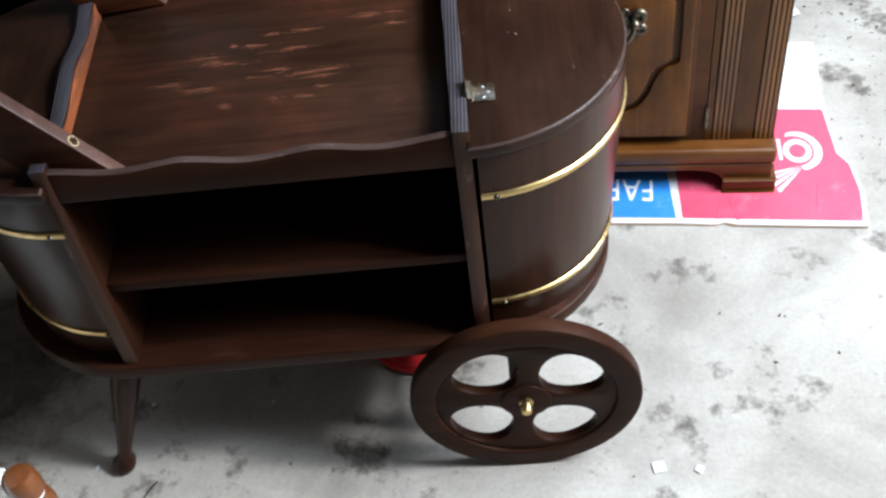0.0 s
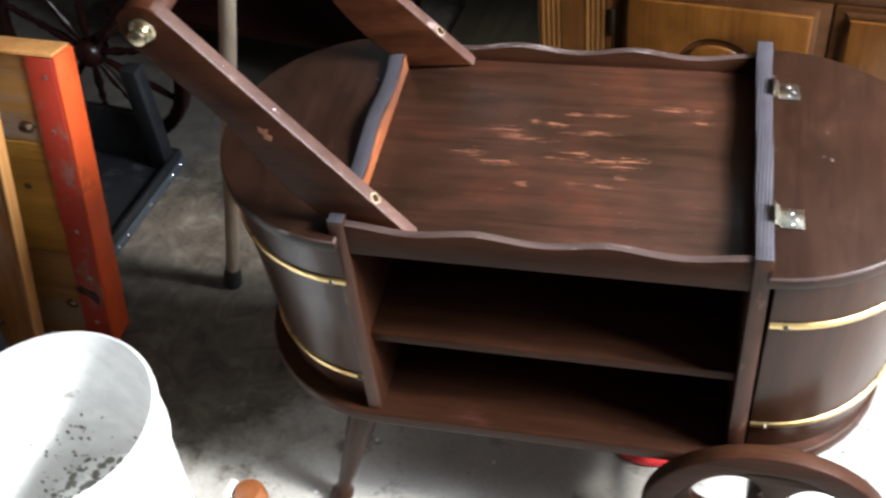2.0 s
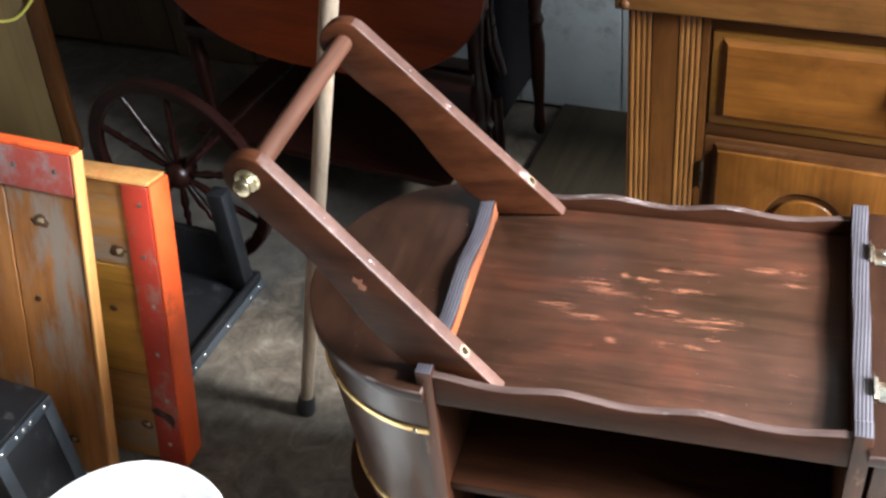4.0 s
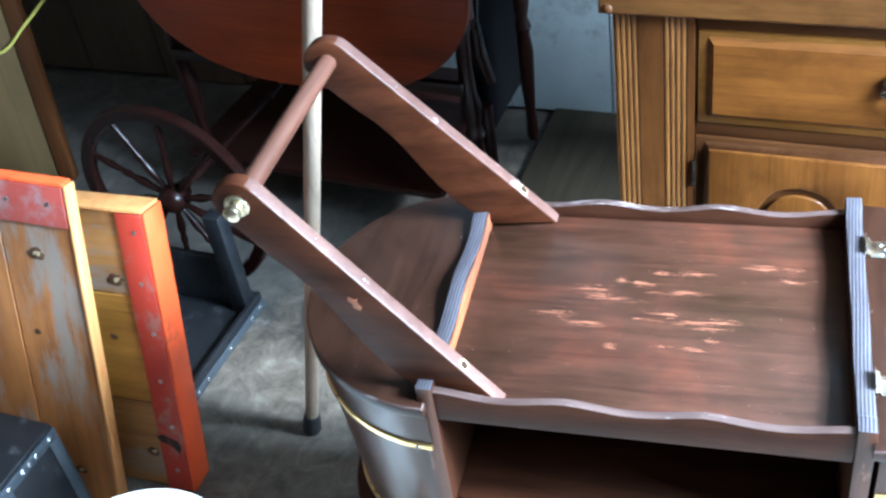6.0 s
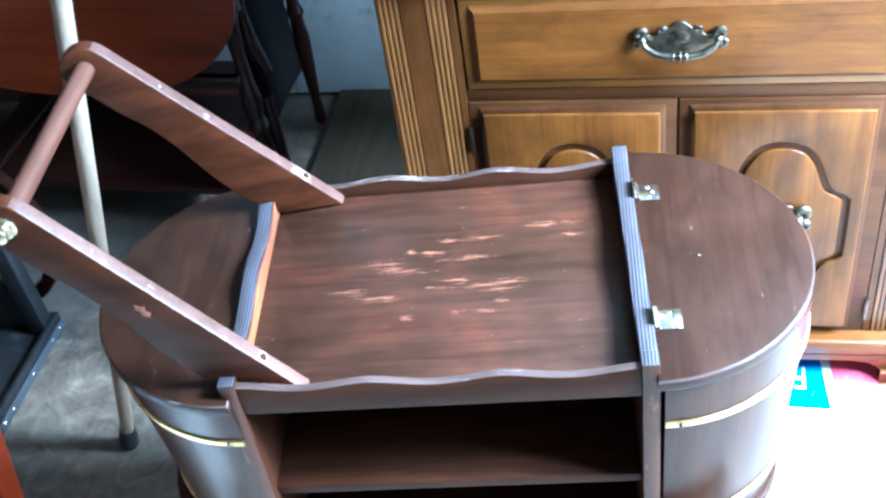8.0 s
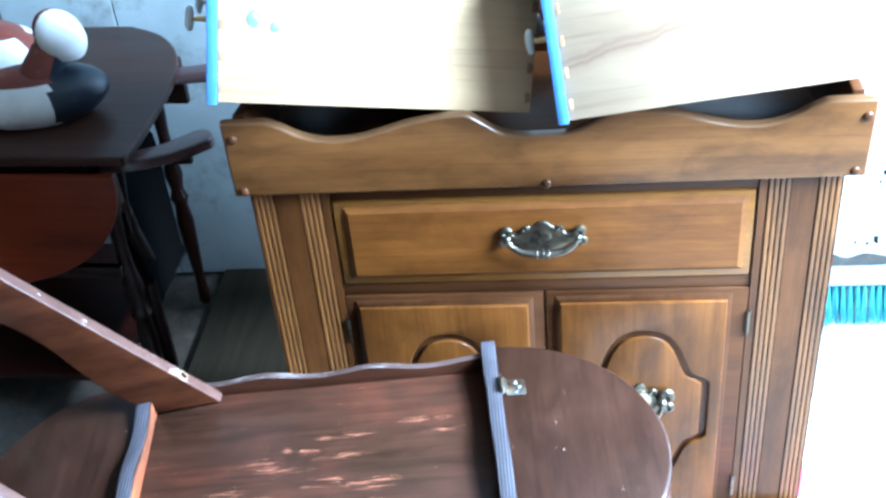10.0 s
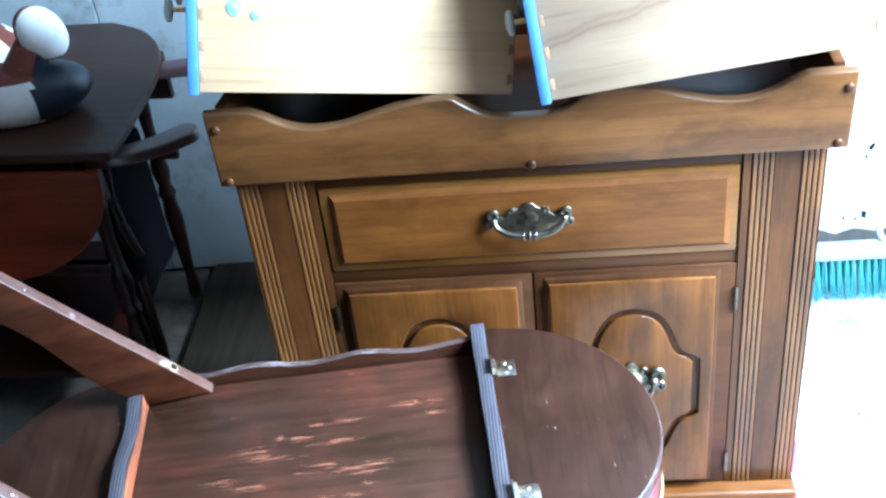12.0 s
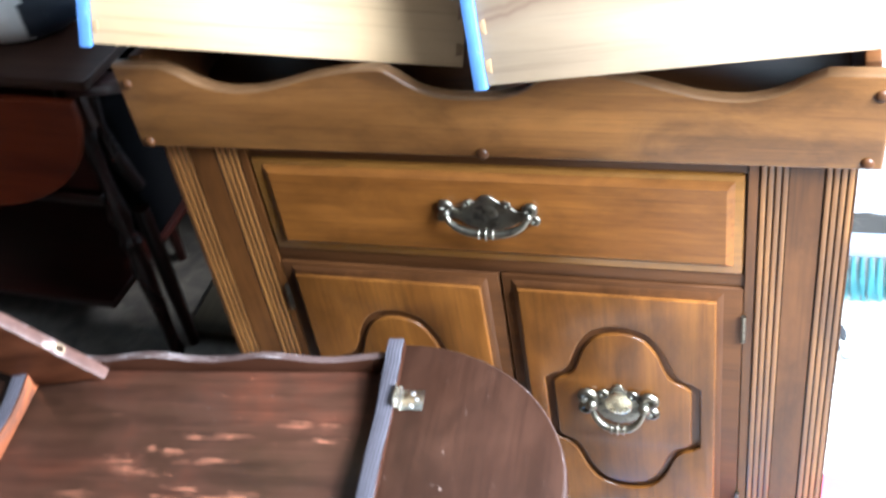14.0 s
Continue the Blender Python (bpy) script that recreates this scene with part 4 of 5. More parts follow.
# ---- loose drawers on the dry sink ----
def loose_drawer(m, length, wide, high, wood_mat, label):
    """A dresser drawer: painted front at -x, dovetailed sides, bottom; its own origin at the near lower front corner."""
    d = thing("dresser_drawer", m, label, "drawer", "loose drawers")
    front = part("drawer_front", box(-0.016, 0.0, -0.006, wide + 0.006, -0.004, high + 0.006, 0.002), M_BLUE, d, "blue painted drawer front")
    part("side", box(0.0005, length, 0.0, 0.013, 0.0, high, 0.0015), wood_mat, d)
    part("side", box(0.0005, length, wide - 0.013, wide, 0.0, high, 0.0015), wood_mat, d)
    part("back", box(length - 0.014, length - 0.001, 0.0135, wide - 0.0135, 0.012, high - 0.006, 0.0015), wood_mat, d)
    part("bottom", box(0.0, length - 0.002, 0.0135, wide - 0.0135, 0.010, 0.016, 0.0005), wood_mat, d)
    n = 5
    for i in range(n):
        z = high * (i + 0.5) / n
        tail = [(0.001, z - 0.0065), (0.009, z - 0.009), (0.009, z + 0.009), (0.001, z + 0.0065)]
        part("dovetail", outline([tail], 0.001, "xz", -0.0004, 0.0002), M_DOVE, d)
        tail = [(length - 0.001, z - 0.0065), (length - 0.010, z - 0.009), (length - 0.010, z + 0.009), (length - 0.001, z + 0.0065)]
        part("dovetail", outline([tail], 0.001, "xz", -0.0004, 0.0002), M_DOVE, d)
    for y in (0.055, wide - 0.055):
        turn = Matrix.Translation((-0.016, y, high * 0.5)) @ Matrix.Rotation(-math.pi / 2, 4, "Y")
        bm = lathe([(0.006, 0.0), (0.0045, 0.003), (0.004, 0.022), (0.006, 0.024)], 12)
        bm.transform(turn)
        part("knob_stem", bm, M_BRASS, front, "brass knob stem")
        bm = lathe([(0.010, 0.022), (0.0185, 0.024), (0.0200, 0.028), (0.0185, 0.032), (0.010, 0.035), (0.0, 0.0355)], 18)
        bm.transform(turn)
        part("knob", bm, M_STAR, front, "white porcelain knob")
    return d


d1 = loose_drawer(pose(-0.307, 1.711, 1.093, -16.8, 10.4, 10.7), 0.485, 0.36, 0.235, M_PALE, "pale dovetailed dresser drawer with blue front, resting across the dry sink")
for dx, dz, r in ((0.056, 0.128, 0.0125), (0.086, 0.117, 0.0075)):
    part("paint_dab", outline([[(dx + r * math.cos(a), dz + r * 1.1 * math.sin(a)) for a in [i * math.pi / 8 for i in range(16)]]], 0.001, "xz", -0.0006, 0.0002), M_DAB, d1, "stray pale blue paint dab")
loose_drawer(pose(0.222, 1.700, 1.044, -18.7, -7.1, -0.2), 0.478, 0.36, 0.235, M_PALE2, "figured poplar dresser drawer with blue front, tilted on the dry sink")


# ---- drop-leaf trolley with its decoys ----
def turned(parent, x, y, z0, z1, r, name="leg", mat=None):
    """A turned post with beads and swellings."""
    h = z1 - z0
    prof = [(r * 0.55, 0), (r * 0.75, 0.02 * h), (r * 0.6, 0.06 * h), (r * 0.55, 0.12 * h), (r * 0.8, 0.25 * h), (r * 0.95, 0.36 * h), (r * 0.7, 0.43 * h), (r * 1.0, 0.455 * h), (r * 0.65, 0.49 * h),
            (r * 1.0, 0.55 * h), (r * 0.75, 0.60 * h), (r * 0.6, 0.70 * h), (r * 0.8, 0.80 * h), (r * 1.05, 0.84 * h), (r * 0.7, 0.87 * h), (r, 0.90 * h), (r, h)]
    bm = lathe(prof, 16)
    bm.transform(Matrix.Translation((x, y, z0)))
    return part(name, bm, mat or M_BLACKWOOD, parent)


def spoked_wheel(parent, m, R):
    """A black-cherry wheel with turned spokes."""
    bm = lathe([(R - 0.030, -0.012), (R - 0.004, -0.014), (R, -0.010), (R, 0.010), (R - 0.004, 0.014), (R - 0.030, 0.012), (R - 0.034, 0.0), (R - 0.030, -0.012)], 56, cap=False)
    bm.transform(m)
    rim = part("wheel_rim", bm, M_BLACKWOOD, parent, "dark turned-spoke wheel")
    bm = lathe([(0.012, -0.045), (0.022, -0.040), (0.026, -0.025), (0.034, -0.014), (0.034, 0.014), (0.026, 0.025), (0.012, 0.035)], 18)
    bm.transform(m)
    part("wheel_hub", bm, M_BLACKWOOD, rim)
    for i in range(10):
        a = 2 * math.pi * i / 10 + 0.2
        L = R - 0.06
        bm = lathe([(0.006, 0), (0.008, 0.15 * L), (0.011, 0.3 * L), (0.006, 0.42 * L), (0.010, 0.5 * L), (0.006, 0.58 * L), (0.009, 0.75 * L), (0.006, L)], 10)
        bm.transform(m @ Matrix.Rotation(a, 4, "Z") @ Matrix.Translation((0.030, 0, 0)) @ Matrix.Rotation(math.pi / 2, 4, "Y"))
        part("spoke", bm, M_BLACKWOOD, rim)
    return rim


def trolley():
    t = thing("drop_leaf_trolley", pose(-1.098, 2.106, 0, 0, 0, -4), "dark cherry drop-leaf tea trolley with hanging round leaf and spoked wheels", "table")
    right = [(0.450, 0.0), (0.457, 0.02), (0.456, 0.12), (0.450, 0.22), (0.440, 0.34), (0.405, 0.47), (0.335, 0.565), (0.24, 0.62)]
    line = flat(smooth_line(right, 4))
    top = line + [(-a, b) for a, b in reversed(line)]
    part("tabletop", outline([top], 0.022, "xy", 0.779, 0.004, 2), M_TABLE, t)
    leaf = [(0.430, 0.757)] + [(0.430 * math.cos(a) ** 0.8, 0.745 - 0.268 * math.sin(a)) for a in [math.pi / 2 * i / 14 for i in range(14)]] + [(0, 0.477)]
    full = leaf + [(-a, b) for a, b in reversed(leaf[:-1])]
    part("drop_leaf", outline([full], 0.018, "xz", -0.012, 0.004, 2), M_LEAF, t, "hanging half-round red cherry leaf")
    part("apron", box(-0.40, 0.40, 0.04, 0.06, 0.65, 0.767, 0.002), M_TABLE, t)
    part("apron", box(-0.40, 0.40, 0.48, 0.50, 0.65, 0.767, 0.002), M_TABLE, t)
    for x in (-0.40, 0.368):
        for y in (0.05, 0.52):
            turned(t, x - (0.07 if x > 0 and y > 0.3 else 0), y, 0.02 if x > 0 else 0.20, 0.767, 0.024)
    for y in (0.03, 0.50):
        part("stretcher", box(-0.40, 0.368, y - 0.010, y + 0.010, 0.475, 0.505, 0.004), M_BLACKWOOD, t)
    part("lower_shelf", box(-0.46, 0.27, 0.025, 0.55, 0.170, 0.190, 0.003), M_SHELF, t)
    for y in (-0.225, 0.56):
        spoked_wheel(t, Matrix.Translation((-0.300, y, 0.258)) @ Matrix.Rotation(math.pi / 2, 4, "X"), 0.254)
    part("axle", tube([(-0.300, -0.22, 0.258), (-0.300, 0.55, 0.258)], 0.009, 10), M_BLACKWOOD, t)
    return t


trolley()


def decoy(m, label, flip=1):
    """A carved bird decoy reduced to plain swellings: body, rump and a raised lobe, in one mesh."""
    bm = ball(1, (0, 0, 0), 56, (0.135, 0.072, 0.058))
    for v in bm.verts:
        v.co.z = max(v.co.z, -0.040) + 0.041
        if v.co.x > 0.05:
            v.co.z += (v.co.x - 0.05) * 0.10
    lobe = ball(1, (0, 0, 0), 56, (0.042, 0.033, 0.053))
    merge(bm, lobe, Matrix.Translation((0.074, 0.0, 0.150)) @ Matrix.Rotation(-0.45, 4, "Y"))
    merge(bm, tube([(0.012, 0, 0.06), (0.052, 0, 0.13)], [0.044, 0.030], 16))
    ob = part("bird_decoy", bm, M_RUST, None, mats=(M_NAVY, M_WHITE))
    c_side = flip
    for p in ob.data.polygons:
        c = p.center
        if c.x > 0.045 and c.z < 0.098:
            p.material_index = 1
        elif c.z < 0.082 and c.x > -0.13 and abs(c.y) > 0.02:
            p.material_index = 2
        elif c.z > 0.108 and (c.x - 0.074) * 0.5 - c.y * c_side * 0.85 - (c.z - 0.15) * 0.1 > -0.004:
            p.material_index = 2
    ob.matrix_world = m
    return tagged(ob, label, "decoy", "bird decoys on the trolley")


decoy(pose(-0.878, 2.262, 0.791, 0, 0, 10) @ Matrix.Scale(1.15, 4), "painted wooden bird decoy, white sides and navy rump, on the trolley")
decoy(pose(-1.08, 2.50, 0.791, 0, 0, 165) @ Matrix.Scale(1.15, 4), "painted wooden bird decoy with white lobe, behind on the trolley", -1)


def glass_jar():
    j = part("glass_jar", lathe([(0.045, 0), (0.055, 0.01), (0.058, 0.08), (0.05, 0.12), (0.030, 0.14), (0.032, 0.16), (0.029, 0.16), (0.026, 0.138), (0.046, 0.118), (0.053, 0.08), (0.05, 0.012), (0.0, 0.01)], 24, cap=False), M_GLASS)
    j.location = (-1.15, 2.60, 0.790)
    return tagged(j, "blue-grey glass jar standing on the trolley", "jar")


glass_jar()


def armchair():
    """A dark armchair half under the trolley end; its two flat arms point away from it."""
    c = thing("armchair", pose(0, 0, 0), "dark plum-brown armchair with flat rounded arms, tucked beside the trolley", "chair")
    # solid black block that stands for the shade under the trolley end
    part("upholstery", box(-0.780, -0.716, 2.20, 2.44, 0.30, 0.655, 0.016, 4), M_GAP, c, "black seat-back block standing in for the dark opening by the trolley")
    for pts, y in (([(-0.715, 2.125), (-0.640, 2.135), (-0.575, 2.165), (-0.528, 2.205)], 2.15), ([(-0.800, 2.490), (-0.640, 2.512), (-0.575, 2.520), (-0.520, 2.524)], 2.51)):
        line = smooth_line([(a, b, 0.0) for a, b in pts], 6)
        n = len(line)
        left, right = [], []
        for i, p in enumerate(line):
            d = (line[min(n - 1, i + 1)] - line[max(0, i - 1)]).normalized()
            s = Vector((-d.y, d.x, 0))
            w = 0.021 + 0.008 * (i / (n - 1))
            left.append(p + s * w)
            right.append(p - s * w)
        e = line[-1]
        cap = []
        for k in range(1, 10):
            a = -math.pi / 2 + math.pi * k / 10
            cap.append(e + d * 0.029 * math.cos(a) + s * 0.029 * math.sin(a))
        b = 0.0 if y < 2.3 else -0.16
        arm = part("arm", outline([flat(right + cap + list(reversed(left)))], 0.026, "xy", 0.748, 0.006, 3), M_CHAIR, c, "flat plum-brown arm with rounded end")
        part("arm_post", tube([(-0.700 + b, y + 0.040 * (1 if y < 2.3 else -1), 0.46), (-0.712 + b, y + 0.02 * (1 if y < 2.3 else -1), 0.55), (-0.705 + b, y, 0.64), (-0.695 + b, y + 0.003, 0.737)], [0.013, 0.017, 0.012, 0.014], 12), M_BLACKWOOD, arm)
        part("front_leg", tube([(-0.722 + b, y + (0.04 if y < 2.3 else -0.04), 0.0), (-0.721 + b, y + (0.04 if y < 2.3 else -0.04), 0.2), (-0.720 + b, y + (0.04 if y < 2.3 else -0.04), 0.40)], [0.012, 0.018, 0.017], 12), M_BLACKWOOD, c)
    return c


armchair()


# ---- walking stick ----
def stick():
    st = thing("walking_stick", pose(-0.928, 1.522, 0), "pale worn wooden stick with black rubber tip, leaning", "stick")
    d = Vector((0.225, 0.018, 1.0))
    part("shaft", tube([d * 0.03, d * 0.3, d * 0.7, d * 1.12], [0.0135, 0.014, 0.0145, 0.015], 14), M_CANE, st)
    part("ferrule", tube([d * 0.0 + Vector((0, 0, 0.001)), d * 0.008, d * 0.05], [0.019, 0.020, 0.017], 16), M_RUBBER, st, "black rubber tip")
    return st


stick()


# ---- leaning panels ----
def leaning_panel(m, wide, high, thick, label, right_mat, strip_right, strip_top):
    """A boarded panel with nailed red edge strips; its origin is the lower right front corner, it runs to -x."""
    p = thing("boarded_panel", m, label, "panel", "leaning panels")
    random.seed(int(high * 1000))
    n = 3
    for i in range(n):
        x1 = -i * wide / n
        if not strip_right:
            part("plank", box(x1 - wide / n + 0.001, x1 - 0.001, 0.004, thick - 0.004, 0.003, high - 0.003, 0.002, 1), M_BOARD, p)
    if strip_right:
        for z0, z1, mat in ((0.003, 0.204, M_PINE_GREY), (0.206, 0.446, M_PINE), (0.448, high - 0.003, M_PINE_GREY)):
            part("plank", box(-wide + 0.001, -0.001, 0.004, thick - 0.004, z0, z1, 0.002, 1), mat, p, "yellow pine board" if mat is M_PINE else "")
        smear = [(-0.060, 0.128), (-0.045, 0.136), (-0.030, 0.130), (-0.012, 0.124), (-0.006, 0.110), (-0.012, 0.092), (-0.022, 0.104), (-0.034, 0.112), (-0.050, 0.116)]
        part("black_smear", outline([smear], 0.0006, "xz", -0.0017, 0.0001), M_SMEAR, p, "black rubber smear")
    part("edge_board", box(0.0005, 0.007, 0.0, thick, 0.0, high, 0.002), right_mat, p, "edge board of the panel")
    part("top_board", box(-wide, 0.0, 0.0, thick, high - 0.0025, high + 0.005, 0.002), M_ORANGE if strip_top else M_EDGEPINE, p)
    spots = []
    if strip_right:
        part("red_strip", box(-0.055, 0.0, -0.0015, 0.0035, 0.002, high - 0.004, 0.001), M_REDSTRIP, p, "worn red painted strip")
        spots += [(-0.026 + 0.006 * (i % 2), 0.05 + i * (high - 0.09) / 5) for i in range(6)]
    if strip_top:
        part("red_strip", box(-wide, -0.002, -0.0015, 0.0035, high - 0.082, high - 0.003, 0.001), M_REDWORN, p, "worn red painted strip")
        spots += [(-0.035 - 0.085 * i, high - 0.038) for i in range(4)]
    for x, z in spots:
        part("nail_head", ball(0.0048, (x, -0.0016, z), 10, (1, 0.35, 1)), M_SCREW, p)
    for x, z, r in ((-0.085, high - 0.145, 0.0145), (-0.078, 0.085, 0.011), (-0.115, high * 0.56, 0.007), (-0.24, high * 0.42, 0.010)):
        ring = [(x + r * q * 1.25 * math.cos(a), z + r * q * 0.9 * math.sin(a)) for a, q in [(2 * math.pi * k / 14, random.uniform(0.75, 1.2)) for k in range(14)]]
        knot = part("knot", outline([ring], 0.0014, "xz", 0.0036, 0.0003), M_KNOT, p)
        if r > 0.009:
            chip = [(x + r * q * 0.62 * math.cos(a) + r * 0.25, z + r * q * 0.5 * math.sin(a)) for a, q in [(2 * math.pi * k / 9, random.uniform(0.4, 1.2)) for k in range(9)]]
            part("splinter", outline([chip], 0.0012, "xz", 0.0028, 0.0002), M_CHIP, knot, "pale splintered wood")
    return p


lean = math.degrees(math.atan2(0.155, 0.615))
leaning_panel(pose(-1.100, 1.310, 0.0, -lean, 0.3, 3), 0.42, 0.625, 0.060, "boarded pine panel with red strip and orange edge, leaning", M_ORANGE, True, False)
leaning_panel(pose(-1.226, 1.228, 0.0, -lean, 3, 3), 0.462, 0.72, 0.028, "boarded pine panel with red top strip, leaning in front of another", M_EDGEPINE, False, True)


# ---- black cases with grey edging ----
def edged_case(m, sx, sy, sz, label, is_open):
    """A black fibre case with riveted grey edging; its origin is the lower right front corner, it runs to -x and +y."""
    c = thing("black_case", m, label, "case", "black edged cases")
    t = 0.010
    part("wall", box(-t, 0, 0, sy, 0.004, sz, 0.001), M_BLACK, c)
    part("wall", box(-sx, -sx + t, 0, sy, 0.004, sz, 0.001), M_BLACK, c)
    part("wall", box(-sx + t, -t, 0, t, 0.004, sz, 0.001), M_BLACK, c)
    part("wall", box(-sx + t, -t, sy - t, sy, 0.004, sz, 0.001), M_BLACK, c)
    part("base", box(-sx + t, -t, t, sy - t, 0.004, 0.014, 0.001), M_BLACK, c)
    if not is_open:
        part("lid", box(-sx, 0, 0, sy, sz + 0.0005, sz + 0.010, 0.003), M_BLACK, c)
    e = 0.024
    bars = [box(0.0005, 0.003, -0.002, sy + 0.002, 0.0, e, 0.001), box(-sx, 0.003, -0.003, -0.0005, 0.0, e, 0.001)]
    if sz > 0.1:
        bars += [box(0.0005, 0.003, -0.002, sy + 0.002, sz - e, sz, 0.001), box(-sx, 0.003, -0.003, -0.0005, sz - e, sz, 0.001)]
        bars += [box(0.0005, 0.003, -0.002, e, e, sz - e, 0.001), box(0.0005, 0.003, sy - e, sy + 0.002, e, sz - e, 0.001)]
    else:
        part("corner_post", box(-0.055, -0.012, sy - 0.05, sy - 0.012, 0.014, 0.30, 0.004), M_BLACK, c)
        part("back_board", box(-sx + t, -0.056, sy - 0.03, sy - 0.012, 0.014, 0.16, 0.003), M_BLACK, c)
    for bm in bars:
        strip = part("edging", bm, M_STEEL, c, "grey metal edging")
    for y in (0.02, 0.06, sy * 0.5, sy - 0.06, sy - 0.02):
        for z in ((0.012, sz - 0.012) if sz > 0.1 else (0.012,)):
            part("rivet", ball(0.0055, (0.003, y, z), 10, (0.5, 1, 1)), M_RIVET, c)
    for x in (0.02, 0.06, sx * 0.5):
        for z in ((0.012, sz - 0.012) if sz > 0.1 else (0.012,)):
            part("rivet", ball(0.0055, (-x, -0.003, z), 10, (1, 0.5, 1)), M_RIVET, c)
    return c


edged_case(pose(-1.222, 1.530, 0.0, 0, 0, -1.5), 0.50, 0.32, 0.045, "open black fibre case with riveted grey edging on the floor", True)
edged_case(pose(-1.262, 1.045, 0.0, 0, 0, -1), 0.36, 0.16, 0.275, "closed black case with riveted grey edging beside the panels", False)


# ---- bucket ----
def bucket():
    b = thing("bucket", pose(-0.854, 0.903, 0) @ Matrix.Diagonal((1.13, 1.13, 1.035, 1)), "white plastic bucket with dirt specks inside, standing on concrete", "bucket")
    prof = [(0.0, 0.0), (0.128, 0.0), (0.131, 0.004), (0.1345, 0.10), (0.1405, 0.262), (0.1405, 0.268), (0.1475, 0.270), (0.1480, 0.285), (0.1420, 0.288), (0.1440, 0.335), (0.1490, 0.338), (0.1510, 0.352), (0.1510, 0.366), (0.1490, 0.370),
            (0.1455, 0.370), (0.1430, 0.364), (0.1375, 0.262), (0.1310, 0.10), (0.1295, 0.062), (0.0, 0.058)]
    part("body", lathe(prof, 64, cap=False), M_BUCKET, b)
    random.seed(3)
    bm = bmesh.new()
    for i in range(110):
        a, r = random.gauss(2.3, 0.55), 0.126 * math.sqrt(random.uniform(0.15, 1))
        s = random.uniform(0.001, 0.006) * (1.6 if i % 9 == 0 else 1)
        merge(bm, ball(s, (r * math.cos(a), r * math.sin(a), 0.061), 6, (random.uniform(0.7, 1.8), random.uniform(0.7, 1.8), 0.35)))
    for i in range(60):
        a, z = random.gauss(2.4, 0.5), 0.062 + 0.14 * random.random() ** 2
        r = 0.1278 + 0.034 * (z - 0.01) * 0.9
        merge(bm, ball(random.uniform(0.001, 0.004), (r * math.cos(a), r * math.sin(a), z), 6, (0.7, 0.7, 1.2)))
    tagged(part("dirt", bm, M_SPECK, b, "grey dried dirt specks"), kind="stuff")
    for i, (a0, z, m_) in enumerate(((0.42, 0.18, M_CARDRED), (0.40, 0.15, M_CARDBLUE), (0.36, 0.205, M_CARDRED))):
        bm = bmesh.new()
        rows = []
        for k in range(7):
            a = -a0 - 0.30 + 0.04 * k
            r = 0.1345 + 0.037 * (z - 0.1) + 0.0008
            rows.append([bm.verts.new((r * math.cos(a), r * math.sin(a), z + h + 0.012 * k)) for h in (0, 0.011)])
        for a, c in zip(rows, rows[1:]):
            bm.faces.new((a[0], c[0], c[1], a[1]))
        part("label_print", bm, m_, b, "streak of printed label colour")
    part("ear", ball(0.012, (0.150, 0.0, 0.31), 12, (0.6, 1, 1)), M_BUCKET, b)
    return b


bucket()


# ---- turned spindle end ----
def spindle_end():
    sp = thing("turned_post", pose(-0.580, 0.982, -0.030, 3, -3, 0), "orange-brown turned wooden post with pale strip and rings, standing on concrete", "post")
    orange = wood("orange_turning", (0.12, 0.036, 0.011), (0.26, 0.090, 0.027), "z", 0.35, 40, coat=0.3)
    part("shaft", lathe([(0.020, 0), (0.022, 0.01), (0.016, 0.03), (0.018, 0.08), (0.022, 0.10)], 20), M_BLACKWOOD, sp)
    part("lower_knob", lathe([(0.017, 0.100), (0.024, 0.104), (0.026, 0.118), (0.0255, 0.140), (0.021, 0.148)], 22), orange, sp)
    part("ring", lathe([(0.017, 0.148), (0.0185, 0.152), (0.0165, 0.160)], 20), M_WHITE, sp, "pale painted ring")
    part("knob", lathe([(0.017, 0.160), (0.025, 0.164), (0.0265, 0.180), (0.026, 0.204), (0.021, 0.213), (0.0, 0.216)], 22), orange, sp)
    part("pale_strip", box(-0.037, -0.026, -0.015, 0.015, 0.085, 0.212, 0.003), M_WHITE, sp, "pale flat strip along the side")
    return sp


spindle_end()


# ---- flattened printed carton under the dry sink ----
def glyphs(text, size, m, material, parent, name):
    cu = bpy.data.curves.new("glyph", "FONT")
    cu.body, cu.size, cu.extrude = text, size, 0.0004
    cu.align_x = "CENTER"
    cu.space_character = 1.05
    ob = bpy.data.objects.new("glyph", cu)
    me = bpy.data.meshes.new_from_object(ob)
    bpy.data.objects.remove(ob)
    bpy.data.curves.remove(cu)
    me.transform(m)
    return part(name, me, material, parent, smooth=False)


def skew(pts):
    """The carton lies slightly askew on the slab."""
    return [(a - 0.045 - (a - 0.517) * 0.05, b + 0.026 * (1 - (b - 1.64) / 0.6)) for a, b in pts]


